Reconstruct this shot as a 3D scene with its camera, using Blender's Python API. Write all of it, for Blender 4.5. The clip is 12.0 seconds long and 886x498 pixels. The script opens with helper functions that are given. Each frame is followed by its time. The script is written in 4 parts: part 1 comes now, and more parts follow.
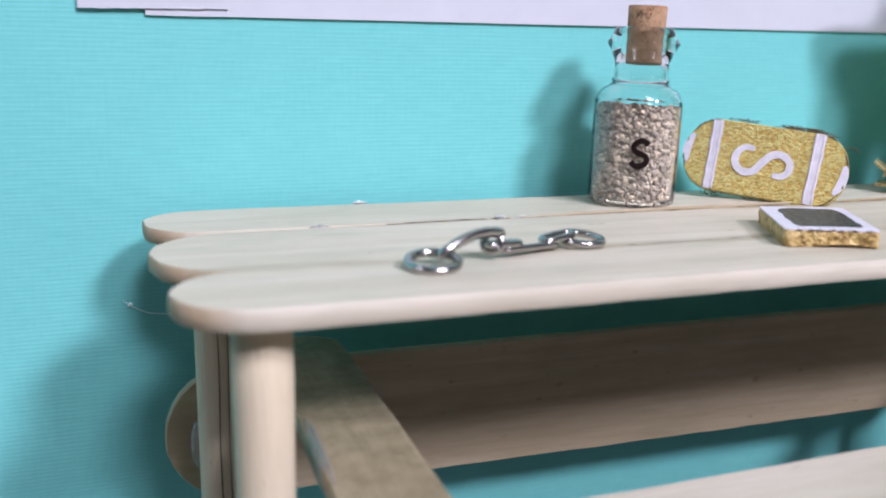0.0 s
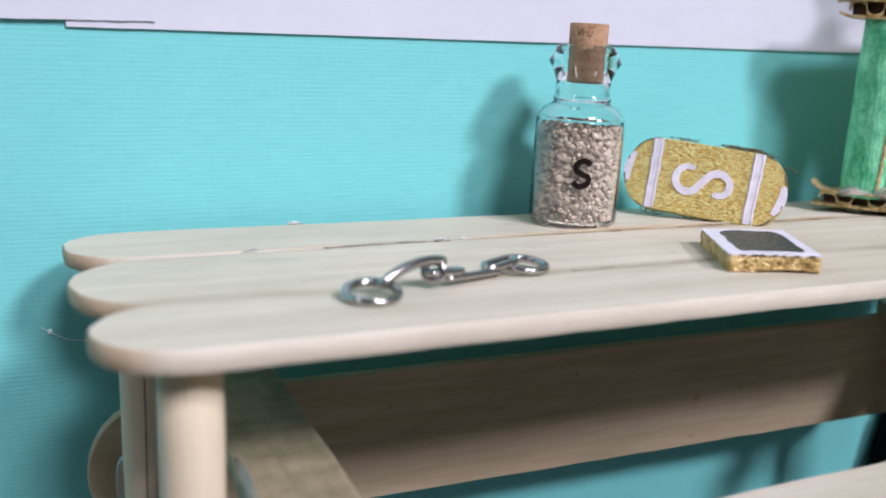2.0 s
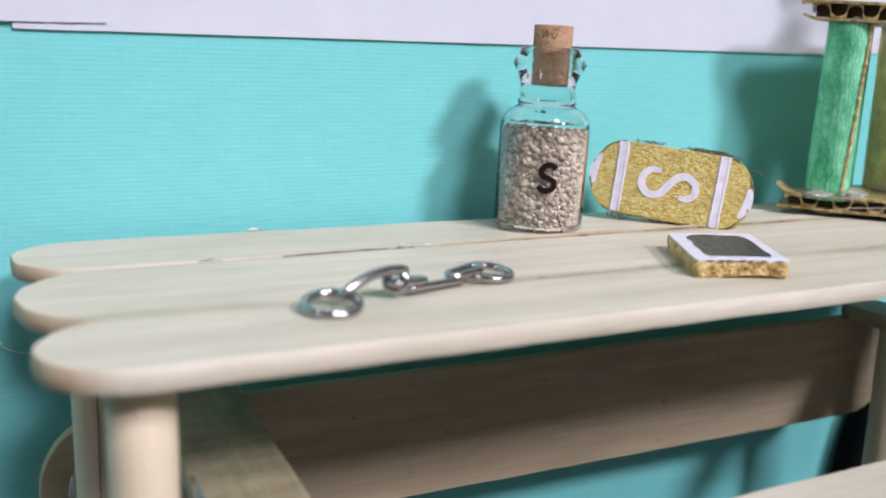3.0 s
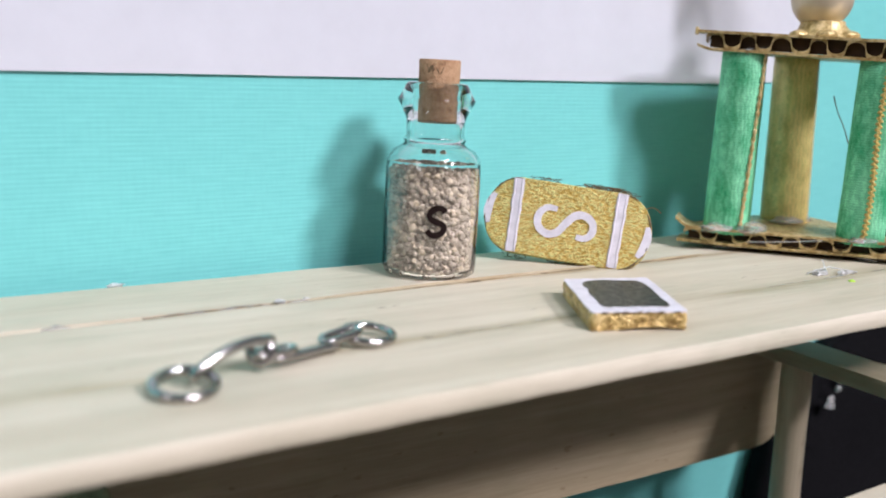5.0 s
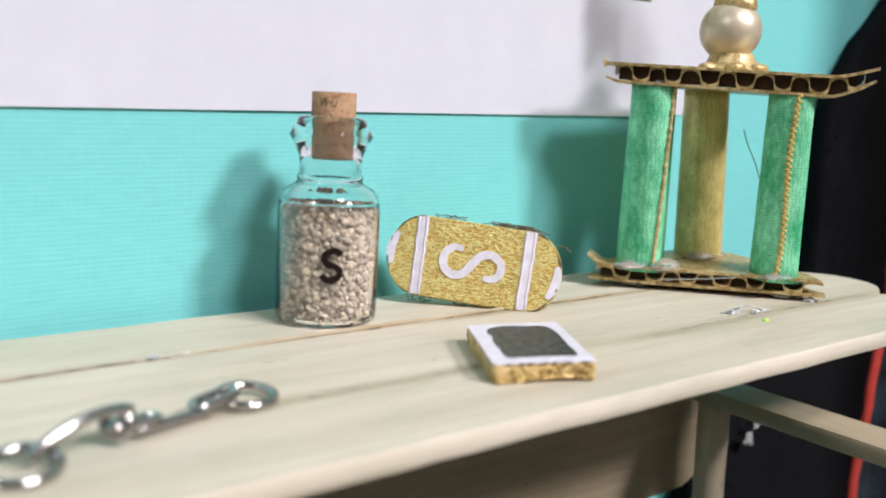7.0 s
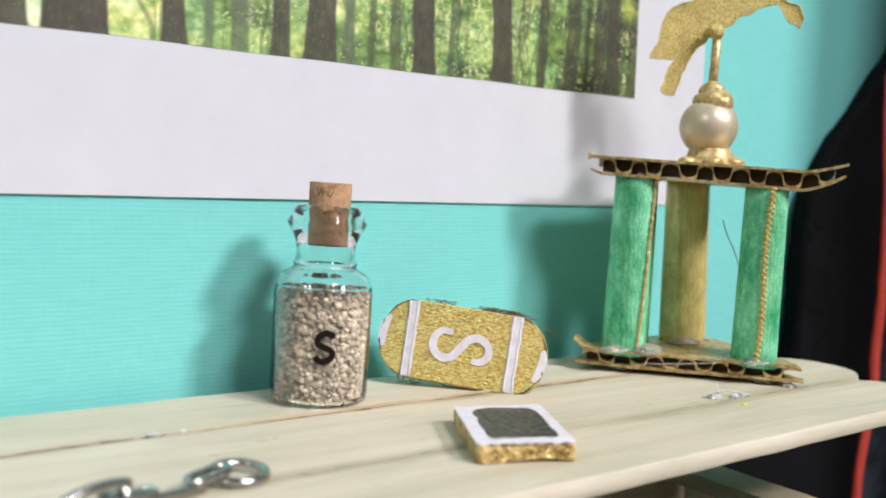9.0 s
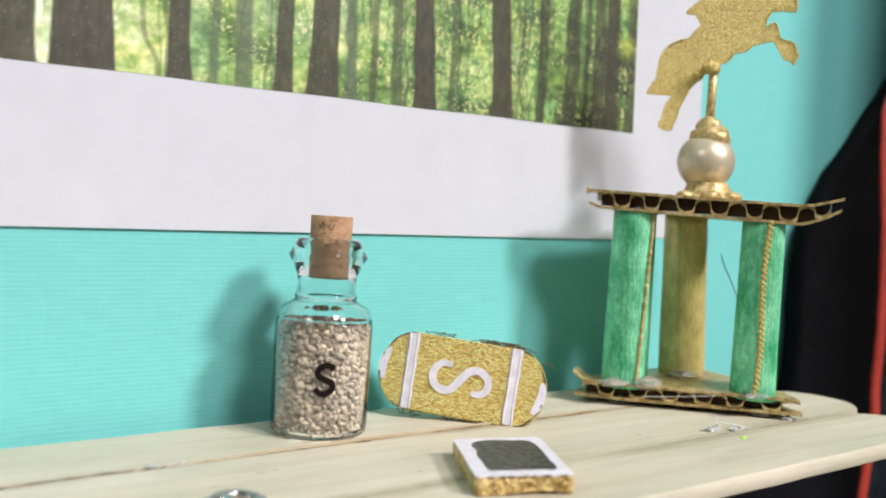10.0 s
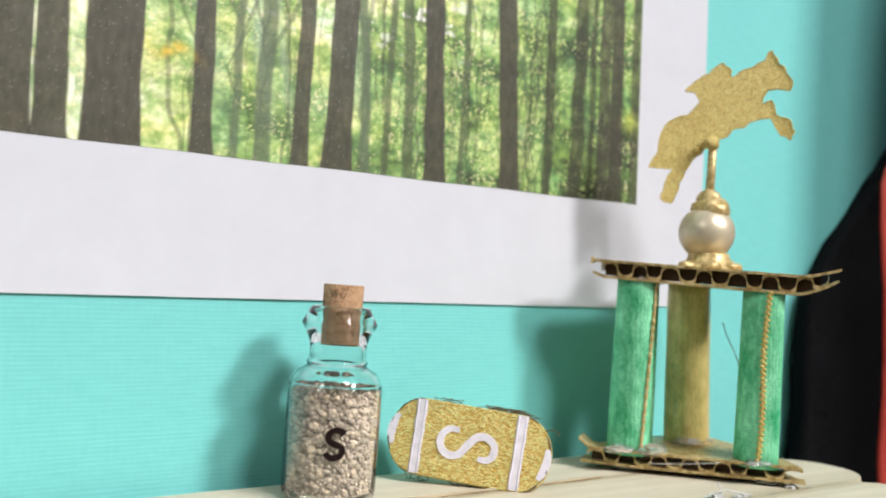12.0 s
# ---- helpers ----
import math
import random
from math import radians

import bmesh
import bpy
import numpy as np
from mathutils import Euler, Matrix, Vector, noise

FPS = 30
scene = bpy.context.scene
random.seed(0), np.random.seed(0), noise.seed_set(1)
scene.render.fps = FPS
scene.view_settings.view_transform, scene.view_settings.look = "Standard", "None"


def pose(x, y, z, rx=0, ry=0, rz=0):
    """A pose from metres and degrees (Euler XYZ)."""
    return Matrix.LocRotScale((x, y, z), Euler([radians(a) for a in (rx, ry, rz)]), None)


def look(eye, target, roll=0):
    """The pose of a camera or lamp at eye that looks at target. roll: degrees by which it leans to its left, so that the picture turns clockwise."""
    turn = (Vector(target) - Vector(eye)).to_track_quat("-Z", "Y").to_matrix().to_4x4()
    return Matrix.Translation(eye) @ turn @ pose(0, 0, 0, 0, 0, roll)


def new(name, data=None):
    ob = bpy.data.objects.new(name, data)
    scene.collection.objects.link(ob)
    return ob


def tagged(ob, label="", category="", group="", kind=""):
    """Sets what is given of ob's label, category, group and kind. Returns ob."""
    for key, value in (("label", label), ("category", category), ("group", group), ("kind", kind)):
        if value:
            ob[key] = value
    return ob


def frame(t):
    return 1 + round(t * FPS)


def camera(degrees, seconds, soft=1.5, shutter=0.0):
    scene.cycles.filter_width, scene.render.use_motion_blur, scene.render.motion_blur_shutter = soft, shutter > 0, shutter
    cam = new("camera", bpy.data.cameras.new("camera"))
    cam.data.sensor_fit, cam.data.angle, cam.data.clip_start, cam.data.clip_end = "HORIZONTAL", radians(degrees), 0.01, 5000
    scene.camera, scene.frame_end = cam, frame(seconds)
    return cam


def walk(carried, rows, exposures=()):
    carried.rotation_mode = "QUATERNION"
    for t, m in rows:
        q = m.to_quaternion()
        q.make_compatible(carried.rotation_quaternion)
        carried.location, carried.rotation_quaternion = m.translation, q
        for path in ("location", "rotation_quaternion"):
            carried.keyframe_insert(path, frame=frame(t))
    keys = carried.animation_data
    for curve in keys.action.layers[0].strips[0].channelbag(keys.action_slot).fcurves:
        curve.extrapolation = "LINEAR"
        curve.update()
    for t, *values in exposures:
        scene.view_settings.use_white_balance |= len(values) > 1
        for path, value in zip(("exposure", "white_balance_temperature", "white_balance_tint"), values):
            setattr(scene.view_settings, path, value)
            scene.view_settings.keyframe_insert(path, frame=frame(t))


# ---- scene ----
from mathutils import geometry

K = 0.01  # plan numbers below are in centimetres
cam = camera(51.93, 12.0, soft=1.9)
cam.data.dof.use_dof, cam.data.dof.focus_distance, cam.data.dof.aperture_fstop = True, 12.2 * K, 24.0
PATH = [
    (0, (-6.840, -12.705, 2.115), (-3.677, -3.459, -0.010), 0.89),
    (0.5, (-6.828, -12.674, 2.159), (-3.526, -3.473, 0.051), 1.10),
    (1, (-6.796, -12.614, 2.196), (-3.344, -3.456, 0.143), 1.22),
    (1.5, (-6.773, -12.482, 2.253), (-3.152, -3.397, 0.170), 1.45),
    (2, (-6.736, -12.317, 2.287), (-2.923, -3.308, 0.211), 1.62),
    (2.5, (-6.649, -12.217, 2.285), (-2.682, -3.276, 0.207), 1.53),
    (3, (-6.587, -12.105, 2.332), (-2.453, -3.239, 0.256), 1.60),
    (5, (-5.865, -11.479, 2.598), (-0.893, -3.012, 0.705), 1.38),
    (5.5, (-5.688, -11.342, 2.645), (-0.505, -2.998, 0.770), 1.41),
    (6, (-5.481, -11.203, 2.645), (-0.105, -2.964, 0.850), 1.30),
    (6.5, (-5.274, -11.079, 2.650), (0.281, -2.940, 0.945), 1.31),
    (7, (-5.175, -11.019, 2.657), (0.491, -2.929, 1.089), 1.45),
    (9, (-5.368, -11.487, 2.757), (0.348, -3.310, 2.084), 1.98),
    (9.5, (-5.357, -11.544, 2.763), (0.351, -3.347, 2.286), 2.02),
    (10, (-5.416, -11.598, 2.779), (0.285, -3.388, 2.454), 2.09),
    (10.5, (-5.378, -11.742, 2.797), (0.294, -3.508, 2.648), 2.13),
    (11, (-5.472, -11.854, 2.802), (0.162, -3.593, 2.843), 2.18),
    (11.5, (-5.552, -11.883, 2.796), (0.054, -3.606, 3.021), 2.25),
    (12, (-5.631, -11.982, 2.834), (-0.055, -3.690, 3.219), 2.35),
]
EXPOSURES = [(0.0, -0.21, 5720, 27.5), (3.0, -0.19, 5930, 24.5), (5.0, -0.13, 6090, 22), (6.5, -0.06, 6190, 20.5), (9.0, -0.10, 6400, 16), (12.0, -0.05, 6450, 14)]
walk(cam, [(t, look(Vector(eye) * K, Vector(target) * K, roll)) for t, eye, target, roll in PATH], EXPOSURES)

# ---- light: two lamps and an added fill in a closed room, all unseen ----
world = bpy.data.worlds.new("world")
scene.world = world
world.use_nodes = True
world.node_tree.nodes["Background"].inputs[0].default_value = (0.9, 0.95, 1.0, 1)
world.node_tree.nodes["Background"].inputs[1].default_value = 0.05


def area_lamp(x, y, z, watts, size_x, size_y, colour, aim=None):
    data = bpy.data.lights.new("unseen_lamp", "AREA")
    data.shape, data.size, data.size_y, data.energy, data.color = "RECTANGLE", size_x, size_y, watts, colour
    ob = new("unseen_lamp", data)
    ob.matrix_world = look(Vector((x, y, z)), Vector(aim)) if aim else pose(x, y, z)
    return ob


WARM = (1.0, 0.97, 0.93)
area_lamp(1.00, -2.06, 1.63, 82, 0.40, 0.40, WARM, (0.0, 0.0, 0.0))
area_lamp(0.22, -1.60, 1.70, 47, 0.46, 0.40, WARM)
# Added fill from the left with no known source; lifts the shaded side.
area_lamp(-2.00, -0.80, 1.66, 16, 0.60, 0.60, WARM, (0.0, 0.0, 0.0))


# ---- materials ----
def material(name):
    m = bpy.data.materials.new(name)
    m.use_nodes = True
    nt = m.node_tree
    return m, nt, nt.nodes["Principled BSDF"]


def mapped(nt, scale):
    tc, mp = nt.nodes.new("ShaderNodeTexCoord"), nt.nodes.new("ShaderNodeMapping")
    mp.inputs["Scale"].default_value = scale
    nt.links.new(tc.outputs["Object"], mp.inputs["Vector"])
    return mp.outputs["Vector"]


def noise_tex(nt, vec, scale, detail=4.0, rough=0.6, distortion=0.0):
    n = nt.nodes.new("ShaderNodeTexNoise")
    n.inputs["Scale"].default_value, n.inputs["Detail"].default_value = scale, detail
    n.inputs["Roughness"].default_value, n.inputs["Distortion"].default_value = rough, distortion
    nt.links.new(vec, n.inputs["Vector"])
    return n.outputs["Fac"]


def ramp(nt, fac, stops):
    r = nt.nodes.new("ShaderNodeValToRGB")
    while len(r.color_ramp.elements) < len(stops):
        r.color_ramp.elements.new(0.5)
    for e, (p, c) in zip(r.color_ramp.elements, stops):
        e.position, e.color = p, (*c, 1)
    nt.links.new(fac, r.inputs[0])
    return r.outputs[0]


def mix(nt, a, b, fac, kind="MIX"):
    x = nt.nodes.new("ShaderNodeMix")
    x.data_type, x.blend_type = "RGBA", kind
    for sock, v in ((x.inputs[0], fac), (x.inputs[6], a), (x.inputs[7], b)):
        if isinstance(v, (int, float)):
            sock.default_value = v
        elif isinstance(v, tuple):
            sock.default_value = (*v, 1)
        else:
            nt.links.new(v, sock)
    return x.outputs[2]


def bump(nt, bsdf, height, strength, distance):
    b = nt.nodes.new("ShaderNodeBump")
    b.inputs["Strength"].default_value, b.inputs["Distance"].default_value = strength, distance
    nt.links.new(height, b.inputs["Height"])
    nt.links.new(b.outputs[0], bsdf.inputs["Normal"])
    return b


def math_node(nt, kind, a, b=0.0, c=0.0):
    n = nt.nodes.new("ShaderNodeMath")
    n.operation = kind
    for sock, v in zip(n.inputs, (a, b, c)):
        if isinstance(v, (int, float)):
            sock.default_value = v
        else:
            nt.links.new(v, sock)
    return n.outputs[0]


def wood_material(name, along, light, dark, rough=0.6, random_tone=0.05, blotches=0.0, seams=(), end_grain=False):
    """Birch with streaky grain that runs along one axis."""
    m, nt, p = material(name)
    stretch = [1.0, 1.0, 1.0]
    stretch["xyz".index(along)] = 0.06
    vec = mapped(nt, stretch)
    broad, fine = noise_tex(nt, vec, 260, 3, 0.55, 0.6), noise_tex(nt, vec, 2600, 3, 0.6)
    blotch = noise_tex(nt, mapped(nt, [0.35 if s < 1 else 1 for s in stretch]), 95, 4, 0.65)
    col = ramp(nt, broad, [(0.30, dark), (0.52, tuple((a + b) / 2 for a, b in zip(light, dark))), (0.66, light)])
    col = mix(nt, col, ramp(nt, fine, [(0.3, (0.62, 0.56, 0.5)), (0.62, (1, 1, 1))]), 0.2, "MULTIPLY")
    col = mix(nt, col, ramp(nt, blotch, [(0.36, (0.80, 0.835, 0.80)), (0.5, (0.95, 0.95, 0.94)), (0.64, (1.0, 1.0, 1.0))]), 0.75, "MULTIPLY")
    fleck = noise_tex(nt, mapped(nt, [6 * s if s < 1 else 1 for s in stretch]), 900, 2, 0.5)
    col = mix(nt, col, ramp(nt, fleck, [(0.24, (0.5, 0.42, 0.33)), (0.3, (1, 1, 1))]), 0.4, "MULTIPLY")
    smear = noise_tex(nt, mapped(nt, [0.3 * s if s < 1 else 1 for s in stretch]), 130, 4, 0.6, 0.8)
    col = mix(nt, col, ramp(nt, smear, [(0.30, (0.72, 0.70, 0.62)), (0.46, (0.93, 0.93, 0.90)), (0.62, (1.03, 1.02, 1.0))]), 0.45, "MULTIPLY")
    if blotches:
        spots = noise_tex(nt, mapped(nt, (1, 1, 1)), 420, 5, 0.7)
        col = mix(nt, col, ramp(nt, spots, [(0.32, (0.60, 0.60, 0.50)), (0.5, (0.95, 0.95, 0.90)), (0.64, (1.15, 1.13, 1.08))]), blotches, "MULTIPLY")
    if end_grain:
        # end grain at the rounded ends of the sticks
        geo, nxyz = nt.nodes.new("ShaderNodeNewGeometry"), nt.nodes.new("ShaderNodeSeparateXYZ")
        nt.links.new(geo.outputs["Normal"], nxyz.inputs[0])
        col = mix(nt, col, ramp(nt, math_node(nt, "ABSOLUTE", nxyz.outputs["X"]), [(0.25, (1, 1, 1)), (0.7, (0.84, 0.68, 0.55))]), 1.0, "MULTIPLY")
    for at, skew, wide, tint in seams:
        # wood soaked by old glue along a joint
        xyz = nt.nodes.new("ShaderNodeSeparateXYZ")
        nt.links.new(mapped(nt, (1, 1, 1)), xyz.inputs[0])
        line = math_node(nt, "MULTIPLY_ADD", xyz.outputs["X"], -skew, -at * K)
        off = math_node(nt, "ABSOLUTE", math_node(nt, "ADD", xyz.outputs["Y"], line))
        near = math_node(nt, "DIVIDE", off, wide * 2 * K)
        uneven = noise_tex(nt, mapped(nt, [0.12 if s < 1 else 1 for s in stretch]), 330, 4, 0.65)
        reach = math_node(nt, "ADD", near, uneven)
        col = mix(nt, col, ramp(nt, reach, [(0.42, tint), (0.62, tuple((1 + c) / 2 for c in tint)), (0.86, (1, 1, 1))]), 1.0, "MULTIPLY")
    info = nt.nodes.new("ShaderNodeObjectInfo")
    tone = ramp(nt, info.outputs["Random"], [(0.0, (1 - random_tone,) * 3), (1.0, (1.0, 1.0, 1.0))])
    nt.links.new(mix(nt, col, tone, 1.0, "MULTIPLY"), p.inputs["Base Color"])
    p.inputs["Roughness"].default_value = rough
    p.inputs["Specular IOR Level"].default_value = 0.35
    bump(nt, p, fine, 0.5, 0.00012)
    return m


def plain_material(name, colour, rough=0.5, metal=0.0, vary=0.1, scale=400, bumps=0.0):
    m, nt, p = material(name)
    f = noise_tex(nt, mapped(nt, (1, 1, 1)), scale, 4)
    lo = tuple(c * (1 - vary) for c in colour)
    hi = tuple(min(1, c * (1 + vary)) for c in colour)
    nt.links.new(ramp(nt, f, [(0.3, lo), (0.7, hi)]), p.inputs["Base Color"])
    p.inputs["Roughness"].default_value, p.inputs["Metallic"].default_value = rough, metal
    if bumps:
        bump(nt, p, f, bumps, 0.0002)
    return m


def gold_material(name, bright, dark, scale, rough, strength, stretch=(1, 1, 1), metal=0.42, deep=0.0004):
    """Crinkled or sparkling gold; its palest flecks are glints put into the colour."""
    m, nt, p = material(name)
    vec = mapped(nt, stretch)
    f, g = noise_tex(nt, vec, scale, 3, 0.7), noise_tex(nt, vec, scale * 0.18, 3, 0.6)
    col = mix(nt, ramp(nt, f, [(0.38, dark), (0.5, bright), (0.58, tuple(min(1, c * 1.12 + 0.08) for c in bright))]),
              ramp(nt, g, [(0.3, (0.7, 0.62, 0.5)), (0.6, (1, 1, 1))]), 0.5, "MULTIPLY")
    nt.links.new(col, p.inputs["Base Color"])
    p.inputs["Metallic"].default_value, p.inputs["Roughness"].default_value = metal, rough
    bump(nt, p, f, strength, deep)
    return m


def card_material():
    """Turquoise card with a fine horizontal linen rib."""
    m, nt, p = material("turquoise_linen_card")
    rib = nt.nodes.new("ShaderNodeTexWave")
    rib.bands_direction = "Z"
    for key, value in (("Scale", 540), ("Distortion", 2.5), ("Detail", 2.0), ("Detail Scale", 0.6), ("Detail Roughness", 0.6)):
        rib.inputs[key].default_value = value
    nt.links.new(mapped(nt, (0.06, 1, 1)), rib.inputs["Vector"])
    line = noise_tex(nt, mapped(nt, (0.05, 1, 1)), 4200, 2, 0.5)
    weave = noise_tex(nt, mapped(nt, (0.5, 1, 0.12)), 3600, 2, 0.5)
    tone = noise_tex(nt, mapped(nt, (1, 1, 1)), 35, 4, 0.6)
    col = ramp(nt, line, [(0.33, (0.178, 0.595, 0.57)), (0.5, (0.19, 0.615, 0.59)), (0.66, (0.20, 0.635, 0.61))])
    col = mix(nt, col, ramp(nt, rib.outputs["Fac"], [(0.1, (0.87, 0.91, 0.92)), (0.7, (1, 1, 1))]), 0.17, "MULTIPLY")
    col = mix(nt, col, ramp(nt, tone, [(0.35, (0.94, 0.96, 0.97)), (0.65, (1, 1, 1))]), 0.8, "MULTIPLY")
    col = mix(nt, col, ramp(nt, weave, [(0.35, (0.94, 0.95, 0.96)), (0.6, (1, 1, 1))]), 0.5, "MULTIPLY")
    nt.links.new(col, p.inputs["Base Color"])
    p.inputs["Roughness"].default_value = 0.75
    p.inputs["Specular IOR Level"].default_value = 0.3
    bump(nt, p, rib.outputs["Fac"], 0.25, 0.00004)
    return m


def print_material():
    """Ink of the printed forest, read from the sheet's colour layer, on satin paper."""
    m, nt, p = material("printed_ink")
    ink = nt.nodes.new("ShaderNodeVertexColor")
    ink.layer_name = "ink"
    dots = noise_tex(nt, mapped(nt, (1, 1, 1)), 6000, 2)
    nt.links.new(mix(nt, ink.outputs["Color"], ramp(nt, dots, [(0.3, (0.8, 0.8, 0.8)), (0.7, (1.12, 1.12, 1.12))]), 0.6, "MULTIPLY"), p.inputs["Base Color"])
    p.inputs["Roughness"].default_value = 0.5
    p.inputs["Specular IOR Level"].default_value = 0.3
    return m


def cloth_material(name, light, dark, rough=0.7, metal=0.0, weave=0.75):
    """Dyed gauze tape with a visible over-and-under weave."""
    m, nt, p = material(name)
    threads = []
    for axis, scale in (("Z", 880), ("DIAGONAL", 800)):
        w = nt.nodes.new("ShaderNodeTexWave")
        w.bands_direction = axis if axis == "Z" else "X"
        for key, value in (("Scale", scale), ("Distortion", 6.0), ("Detail", 3.0), ("Detail Scale", 1.2)):
            w.inputs[key].default_value = value
        nt.links.new(mapped(nt, (1, 1, 1)), w.inputs["Vector"])
        threads.append(w.outputs["Fac"])
    a, b = threads
    dye = noise_tex(nt, mapped(nt, (1, 1, 0.6)), 340, 5, 0.7)
    mul = nt.nodes.new("ShaderNodeMath")
    mul.operation = "ADD"
    nt.links.new(a, mul.inputs[0])
    nt.links.new(b, mul.inputs[1])
    half = nt.nodes.new("ShaderNodeMath")
    half.operation = "MULTIPLY"
    half.inputs[1].default_value = 0.5
    nt.links.new(mul.outputs[0], half.inputs[0])
    col = ramp(nt, dye, [(0.32, dark), (0.62, light)])
    col = mix(nt, col, ramp(nt, half.outputs[0], [(0.2, (0.5, 0.68, 0.58)), (0.7, (1.12, 1.08, 1.08))]), weave, "MULTIPLY")
    nt.links.new(col, p.inputs["Base Color"])
    p.inputs["Roughness"].default_value, p.inputs["Metallic"].default_value = rough, metal
    bump(nt, p, half.outputs[0], 0.3, 0.0001)
    return m


def gravel_material():
    m, nt, p = material("grey_gravel")
    geo = nt.nodes.new("ShaderNodeNewGeometry")
    tone = ramp(nt, geo.outputs["Random Per Island"], [(0.0, (0.175, 0.145, 0.112)), (0.3, (0.235, 0.198, 0.155)), (0.7, (0.30, 0.255, 0.20)), (1.0, (0.40, 0.33, 0.24))])
    f = noise_tex(nt, mapped(nt, (1, 1, 1)), 5000, 3)
    nt.links.new(mix(nt, tone, ramp(nt, f, [(0.3, (0.75, 0.74, 0.72)), (0.7, (1.05, 1.05, 1.05))]), 0.5, "MULTIPLY"), p.inputs["Base Color"])
    p.inputs["Roughness"].default_value = 0.9
    p.inputs["Specular IOR Level"].default_value = 0.15
    return m


def glass_material():
    m, nt, p = material("clear_glass")
    p.inputs["Transmission Weight"].default_value = 1.0
    p.inputs["Roughness"].default_value = 0.0
    p.inputs["IOR"].default_value = 1.47
    p.inputs["Base Color"].default_value = (0.97, 0.99, 0.985, 1)
    return m


def glue_material():
    m, nt, p = material("hot_glue")
    p.inputs["Base Color"].default_value = (0.93, 0.94, 0.93, 1)
    p.inputs["Transmission Weight"].default_value = 0.82
    p.inputs["Roughness"].default_value = 0.26
    p.inputs["IOR"].default_value = 1.45
    return m


def cork_material():
    m, nt, p = material("cork")
    vec = mapped(nt, (1, 1, 1))
    f, g = noise_tex(nt, vec, 700, 4, 0.65), noise_tex(nt, vec, 2400, 3)
    col = ramp(nt, f, [(0.3, (0.20, 0.105, 0.05)), (0.42, (0.40, 0.235, 0.125)), (0.7, (0.52, 0.33, 0.19))])
    col = mix(nt, col, ramp(nt, g, [(0.28, (0.45, 0.36, 0.3)), (0.45, (1, 1, 1))]), 0.6, "MULTIPLY")
    nt.links.new(col, p.inputs["Base Color"])
    p.inputs["Roughness"].default_value = 0.85
    bump(nt, p, g, 0.6, 0.0003)
    return m


WOOD_X = wood_material("birch_stick", "x", (0.70, 0.65, 0.535), (0.615, 0.56, 0.44), seams=((-3.86, 0.02, 0.34, (0.66, 0.64, 0.54)), (-1.92, 0.011, 0.22, (0.62, 0.54, 0.42))), end_grain=True)
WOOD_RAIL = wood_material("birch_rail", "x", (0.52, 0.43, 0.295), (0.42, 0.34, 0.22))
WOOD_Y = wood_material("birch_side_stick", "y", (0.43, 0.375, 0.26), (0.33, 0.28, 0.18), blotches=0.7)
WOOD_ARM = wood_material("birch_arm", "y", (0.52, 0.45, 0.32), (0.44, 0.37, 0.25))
WOOD_Z = wood_material("birch_dowel", "z", (0.78, 0.69, 0.51), (0.68, 0.58, 0.41))
CARD = card_material()
PAPER = plain_material("white_paper", (0.595, 0.615, 0.67), 0.75, 0, 0.03, 160)
PRINT = print_material()
GOLD_FOIL = gold_material("gold_foil", (1.0, 0.77, 0.26), (0.82, 0.52, 0.10), 3800, 0.20, 1.0, (0.4, 0.4, 1), 0.12, 0.0012)
GOLD_EDGE = gold_material("crumpled_gold_foil", (0.62, 0.45, 0.17), (0.30, 0.19, 0.06), 1000, 0.34, 1.0, (1, 1, 1), 0.5, 0.0009)
GOLD_GLITTER = gold_material("gold_glitter", (0.98, 0.73, 0.24), (0.66, 0.44, 0.11), 4200, 0.28, 1.0, (1, 1, 1), 0.1, 0.0005)
GOLD_CARD = gold_material("gold_painted_card", (0.48, 0.36, 0.15), (0.30, 0.20, 0.07), 1000, 0.42, 0.3, (1, 1, 1), 0.25)
GOLD_PAINT = gold_material("gold_paint", (0.58, 0.45, 0.20), (0.40, 0.29, 0.11), 1200, 0.40, 0.3, (1, 1, 1), 0.3)
GOLD_CLOTH = cloth_material("gold_painted_gauze", (0.92, 0.72, 0.29), (0.60, 0.44, 0.15), 0.32, 0.15, 0.5)
GREEN_CLOTH = cloth_material("green_dyed_gauze", (0.28, 0.80, 0.49), (0.02, 0.37, 0.155))
FLUTE_SHADE = plain_material("flute_shade", (0.06, 0.034, 0.016), 0.9, 0, 0.25, 700)
WHITE_PAINT = plain_material("white_paint", (0.70, 0.675, 0.74), 0.5, 0, 0.12, 600, 0.7)
BLACK_SCREEN = gold_material("worn_black_paint", (0.05, 0.046, 0.03), (0.014, 0.017, 0.017), 1300, 0.4, 0.3)
BROWN_INK = plain_material("brown_ink", (0.012, 0.006, 0.005), 0.8, 0, 0.2, 900)
BROWN_INK.node_tree.nodes["Principled BSDF"].inputs["Specular IOR Level"].default_value = 0.12
STEEL = plain_material("nickel_plate", (0.46, 0.45, 0.44), 0.17, 1.0, 0.08, 900)
GLASS, GLUE, CORK, GRAVEL = glass_material(), glue_material(), cork_material(), gravel_material()
PEARL = plain_material("pearl", (0.64, 0.565, 0.42), 0.36, 0.35, 0.08, 300)
PEARL.node_tree.nodes["Principled BSDF"].inputs["Coat Weight"].default_value = 0.25
BLACK_CLOTH = plain_material("black_fabric", (0.0055, 0.0055, 0.0065), 0.95, 0, 0.25, 1200, 0.3)
BLACK_CLOTH.node_tree.nodes["Principled BSDF"].inputs["Specular IOR Level"].default_value = 0.08
